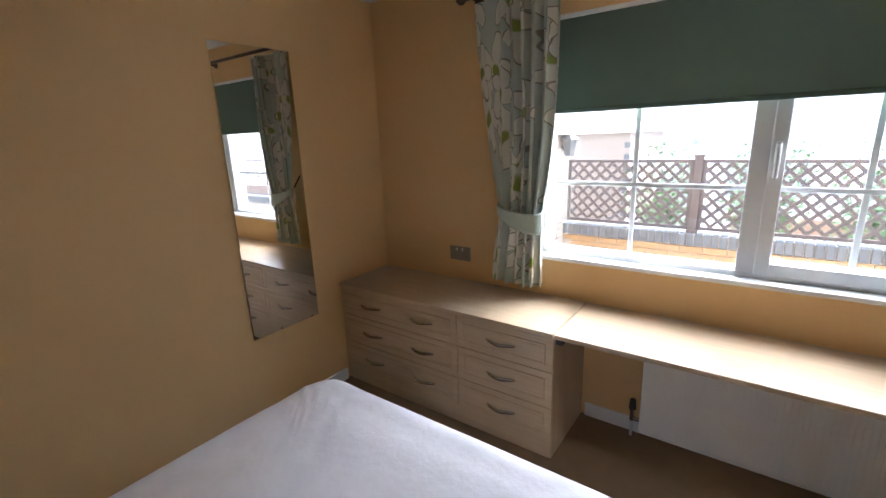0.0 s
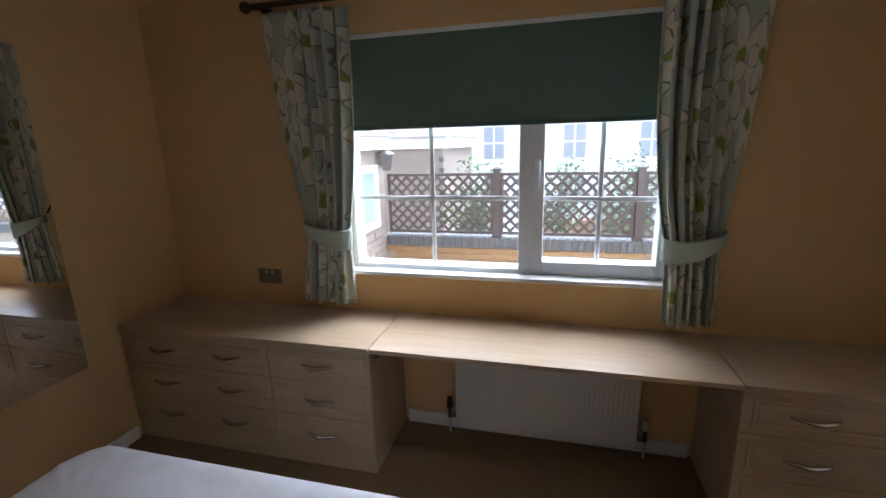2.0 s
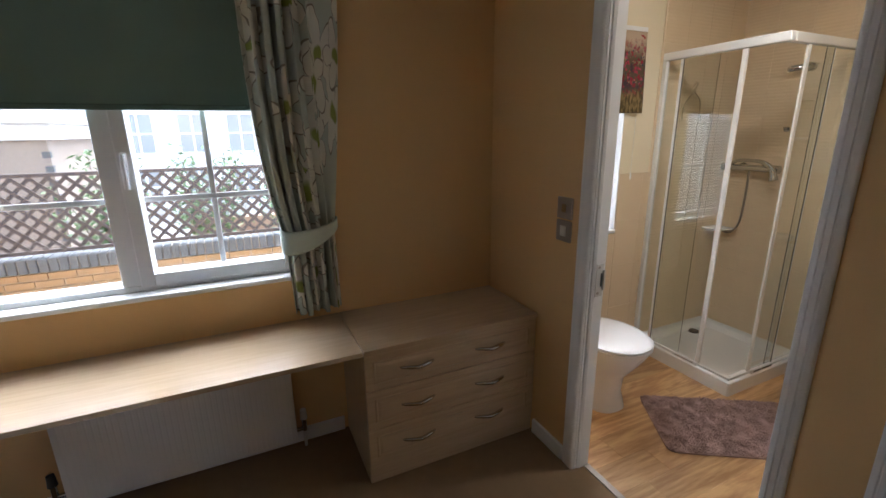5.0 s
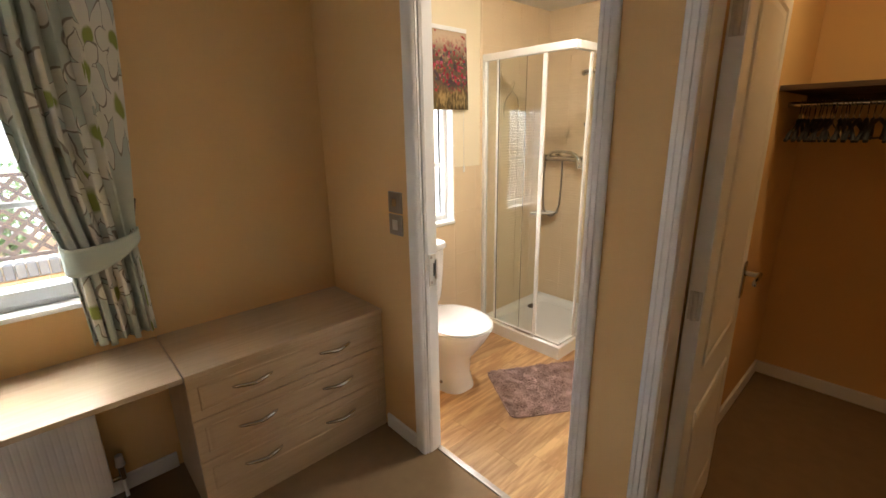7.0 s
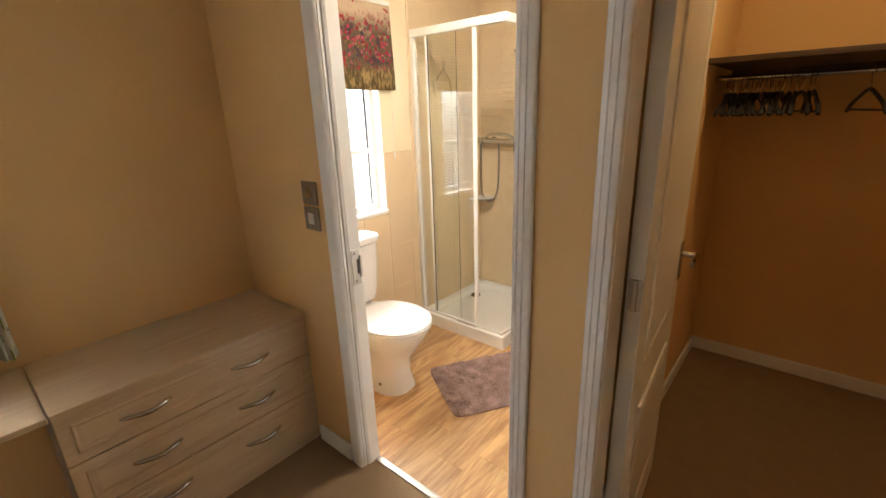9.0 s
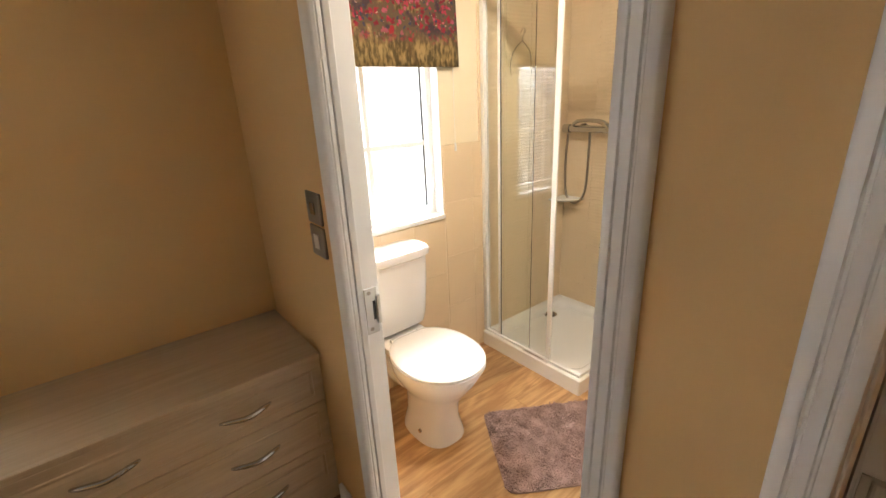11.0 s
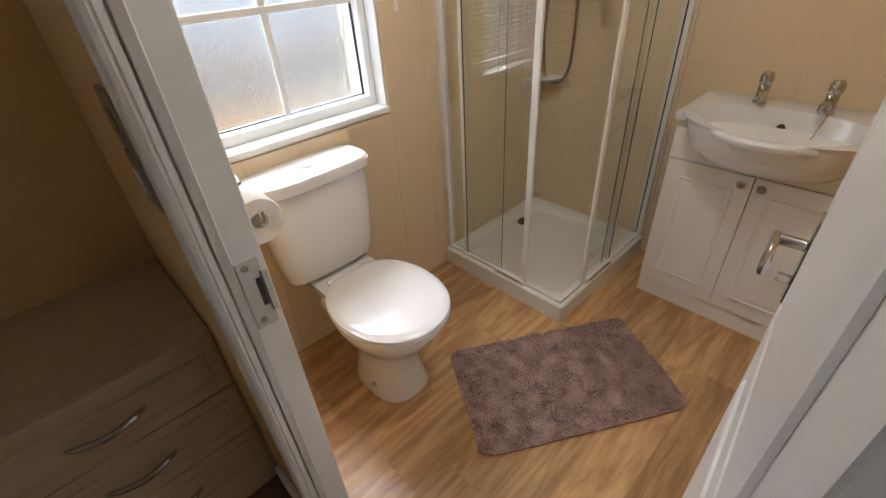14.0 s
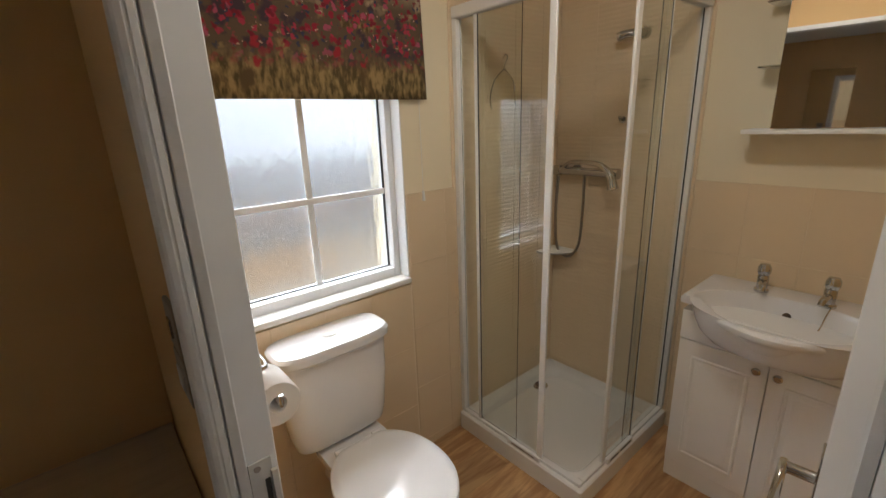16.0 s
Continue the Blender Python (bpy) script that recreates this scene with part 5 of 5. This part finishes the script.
for zr in range(22):
    z = GROUND + 0.02 + zr * 0.092
    y = 1.7 + ri.uniform(0, 0.2)
    while y < 3.02 and k < 295:
        L = ri.choice((0.16, 0.22, 0.3))
        if not (z + 0.09 > 0.54 and z < 1.345 and y + L > 2.30 and y < 2.99):
            if stones is None:
                s0 = part("stone", box(0, 0.025, 0, 1, 0, 0.082, 0.006, 1), STONE, nb)
                stones = s0.data
            else:
                s0 = new("stone", stones)
                s0.parent = nb
            s0.location, s0.scale = (WX - 0.008 + ri.uniform(-0.006, 0.004), y, z), (1, L, 1)
            k += 1
        y += L + 0.012

# white stuccoed houses beyond
PANE = material("dim_window_glass", (0.36, 0.39, 0.41), 0.08, vary=0.15)
wh2 = thing("white_house", pose(0, 0, 0), "white rendered house with small-paned sash windows", "house")
HY = 12.0
part("wall", box(-1.42, 16, HY, 17, GROUND, 4.6), STUCCO, wh2)
part("roof", loft([[(-1.7, HY - 0.3, 4.6002), (16.3, HY - 0.3, 4.6002), (16.3, 17.3, 4.6002), (-1.7, 17.3, 4.6002)], [(-1.1, 14.4, 6.6), (15.6, 14.4, 6.6), (15.6, 14.5, 6.6), (-1.1, 14.5, 6.6)]]), material("slate_roof", (0.12, 0.12, 0.13), 0.7, vary=0.2), wh2)
for x in (-0.08, 1.17, 2.36, 4.50, 5.70, 6.90, 8.10, 9.30):
    for z, h in ((0.98, 1.10), (-0.42, 1.10)):
        w = part("window", frame_rect(x, x + 0.76, z, z + h, 0.06, HY - 0.05, HY + 0.06, bm=box(x + 0.355, x + 0.405, HY - 0.04, HY - 0.002, z + 0.06, z + h - 0.06, bm=box(x + 0.06, x + 0.70, HY - 0.043, HY - 0.002, z + h * 0.5 - 0.025, z + h * 0.5 + 0.025))), UPVC, wh2)
        part("pane", box(x + 0.06, x + 0.70, HY - 0.012, HY - 0.0015, z + 0.06, z + h - 0.06), PANE, w)
        part("sill", box(x - 0.05, x + 0.81, HY - 0.12, HY - 0.001, z - 0.06, z - 0.001, 0.005), STUCCO, w)


def shrub(x, y, h, r, seed, label):
    """A loose shrub: stems and many small leaves."""
    t = thing("shrub", pose(x, y, GROUND), label, "shrub")
    rg = random.Random(seed)
    bm = None
    tips = []
    for i in range(9):
        a, q = rg.uniform(0, 6.28), rg.uniform(0.3, 1.0) * r
        tip = Vector((q * math.cos(a), q * math.sin(a), h * rg.uniform(0.6, 1.0)))
        bm = tube([(0.02 * math.cos(a), 0.02 * math.sin(a), 0), tip * 0.5 + Vector((0, 0, 0.1)), tip], lambda u: 0.014 * (1 - 0.8 * u), 6, bm, 4)
        tips.append(tip)
    part("stem", bm, BROWN, t)
    vs, fs = [], []
    for i in range(1900):
        c = rg.choice(tips) * rg.uniform(0.45, 1.02) + Vector((rg.gauss(0, 0.11), rg.gauss(0, 0.11), rg.gauss(0, 0.10)))
        d = Vector((rg.uniform(-1, 1), rg.uniform(-1, 1), rg.uniform(-0.6, 0.8))).normalized() * rg.uniform(0.03, 0.055)
        s = d.cross(Vector((rg.uniform(-1, 1), rg.uniform(-1, 1), 1))).normalized() * d.length * 0.4
        k = len(vs)
        vs += [c - d, c + s, c + d, c - s]
        fs.append((k, k + 1, k + 2, k + 3))
    me = bpy.data.meshes.new("foliage")
    me.from_pydata(vs, [], fs)
    me.materials.append(LEAF)
    f = new("foliage", me)
    f.parent = t
    tagged(f, "small fresh green leaves", kind="stuff")


LEAF = material("fresh_green_leaf", (0.13, 0.22, 0.09), 0.6, vary=0.4, scale=8)
shrub(0.95, 4.7, 1.95, 0.4, 1, "green leafy shrub behind the trellis")
shrub(2.05, 4.9, 2.05, 0.42, 2, "green leafy shrub behind the trellis")
shrub(3.2, 4.7, 1.95, 0.5, 3, "green leafy shrub behind the trellis")
tagged(part("red_brick_wall", box(1.75, 12, 5.7, 5.9, GROUND, 0.2), material("red_garden_brick", (0.40, 0.26, 0.18), 0.9, vary=0.25, scale=12, bump=0.5)), "red brick boundary wall beyond the trellis", "wall", kind="structure")


# ---- tiles and planks ----
def tiles(parent, x0, x1, z0, z1, to_world, w, h, ribbed=False, gap=0.0022):
    """A grid of tiles on a wall; to_world gives the pose of the tile's lower left corner."""
    cache = {}
    z = z1
    while z > z0 + 0.02:
        hh = min(h, z - z0)
        x = x0
        while x < x1 - 0.02:
            ww = min(w, x1 - x)
            key = (round(ww, 3), round(hh, 3))
            if key not in cache:
                if ribbed:
                    nr = max(2, int(hh / 0.02))
                    loops = []
                    for i in range(nr * 2 + 1):
                        zz = gap / 2 + (hh - gap) * i / (nr * 2)
                        y = -0.0078 - (0.0011 if i % 2 else 0.0)
                        loops.append([(gap / 2, -0.001, zz), (ww - gap / 2, -0.001, zz), (ww - gap / 2, y, zz), (gap / 2, y, zz)])
                    bm = loft(loops)
                else:
                    bm = box(gap / 2, ww - gap / 2, -0.008, -0.001, gap / 2, hh - gap / 2, 0.0015, 1)
                ob = part("tile", bm, TILE, parent)
                cache[key] = ob.data
            else:
                ob = new("tile", cache[key])
                ob.parent = parent
            ob.matrix_local = to_world(x, z - hh)
            x += w
        z -= h


TZ = 1.243
wt = tagged(part("wall_tiling_window_side", box(XR + WT + 0.001, SX - 0.02, -0.007, -0.0002, 0, 0.855, bm=box(4.664, SX - 0.02, -0.007, -0.0002, 0.8551, TZ - 0.003, bm=box(XR + WT + 0.001, 3.858, -0.007, -0.0002, 0.8551, TZ - 0.003))), GROUT), "beige wall tiling behind the toilet", "wall tiling", kind="structure")
tiles(wt, XR + WT + 0.002, 3.86, 0, TZ, lambda x, z: pose(x, -0.0005, z), 0.2, 0.3)
tiles(wt, 3.86, 4.664, 0, 0.86, lambda x, z: pose(x, -0.0005, z), 0.2, 0.3)
tiles(wt, 4.666, SX + 0.01, 0, TZ, lambda x, z: pose(x, -0.0005, z), 0.2, 0.3)
wt2 = tagged(part("wall_tiling_shower_side", box(SX, XB - 0.001, -0.007, -0.0002, 0.05, CEIL - 0.002), GROUT), "beige ribbed shower wall tiling", "wall tiling", kind="structure")
tiles(wt2, SX + 0.012, XB - 0.008, 0.09, CEIL - 0.002, lambda x, z: pose(x, -0.0005, z), 0.2, 0.3, True)
wt3 = tagged(part("wall_tiling_shower_end", box(XB - 0.007, XB - 0.0002, SY, -0.001, 0.05, CEIL - 0.002), GROUT), "beige ribbed shower end wall tiling", "wall tiling", kind="structure")
tiles(wt3, 0.009, -SY, 0.09, CEIL - 0.002, lambda x, z: pose(XB - 0.0005, -x, z, 0, 0, -90), 0.2, 0.3, True)
wt4 = tagged(part("wall_tiling_basin", box(XB - 0.007, XB - 0.0002, YC + 0.03, SY - 0.002, 0, TZ - 0.005), GROUT), "beige wall tiling behind the basin", "wall tiling", kind="structure")
tiles(wt4, -SY + 0.004, -YC - 0.03, 0, TZ, lambda x, z: pose(XB - 0.0005, -x, z, 0, 0, -90), 0.2, 0.3)

PW, PL = 0.152, 0.92
rp = random.Random(5)
pcache = {}
y = YC + 0.032
while y < -0.003:
    hy = min(PW, -0.002 - y)
    x = XR + 0.086 - rp.uniform(0.05, 0.8)
    while x < XB:
        a, b = max(x, XR + 0.086), min(x + PL, XB)
        if b - a > 0.02 and hy > 0.01:
            key = (round(b - a, 3), round(hy, 3))
            if key not in pcache:
                pk = part("plank", box(0.0002, b - a - 0.0002, 0.0002, hy - 0.0002, -0.0039, 0.0, 0.0003, 1), PLANK, floor_bath)
                pcache[key] = pk.data
            else:
                pk = new("plank", pcache[key])
                pk.parent = floor_bath
            pk.location = (a, y, 0)
        x += PL
    y += PW
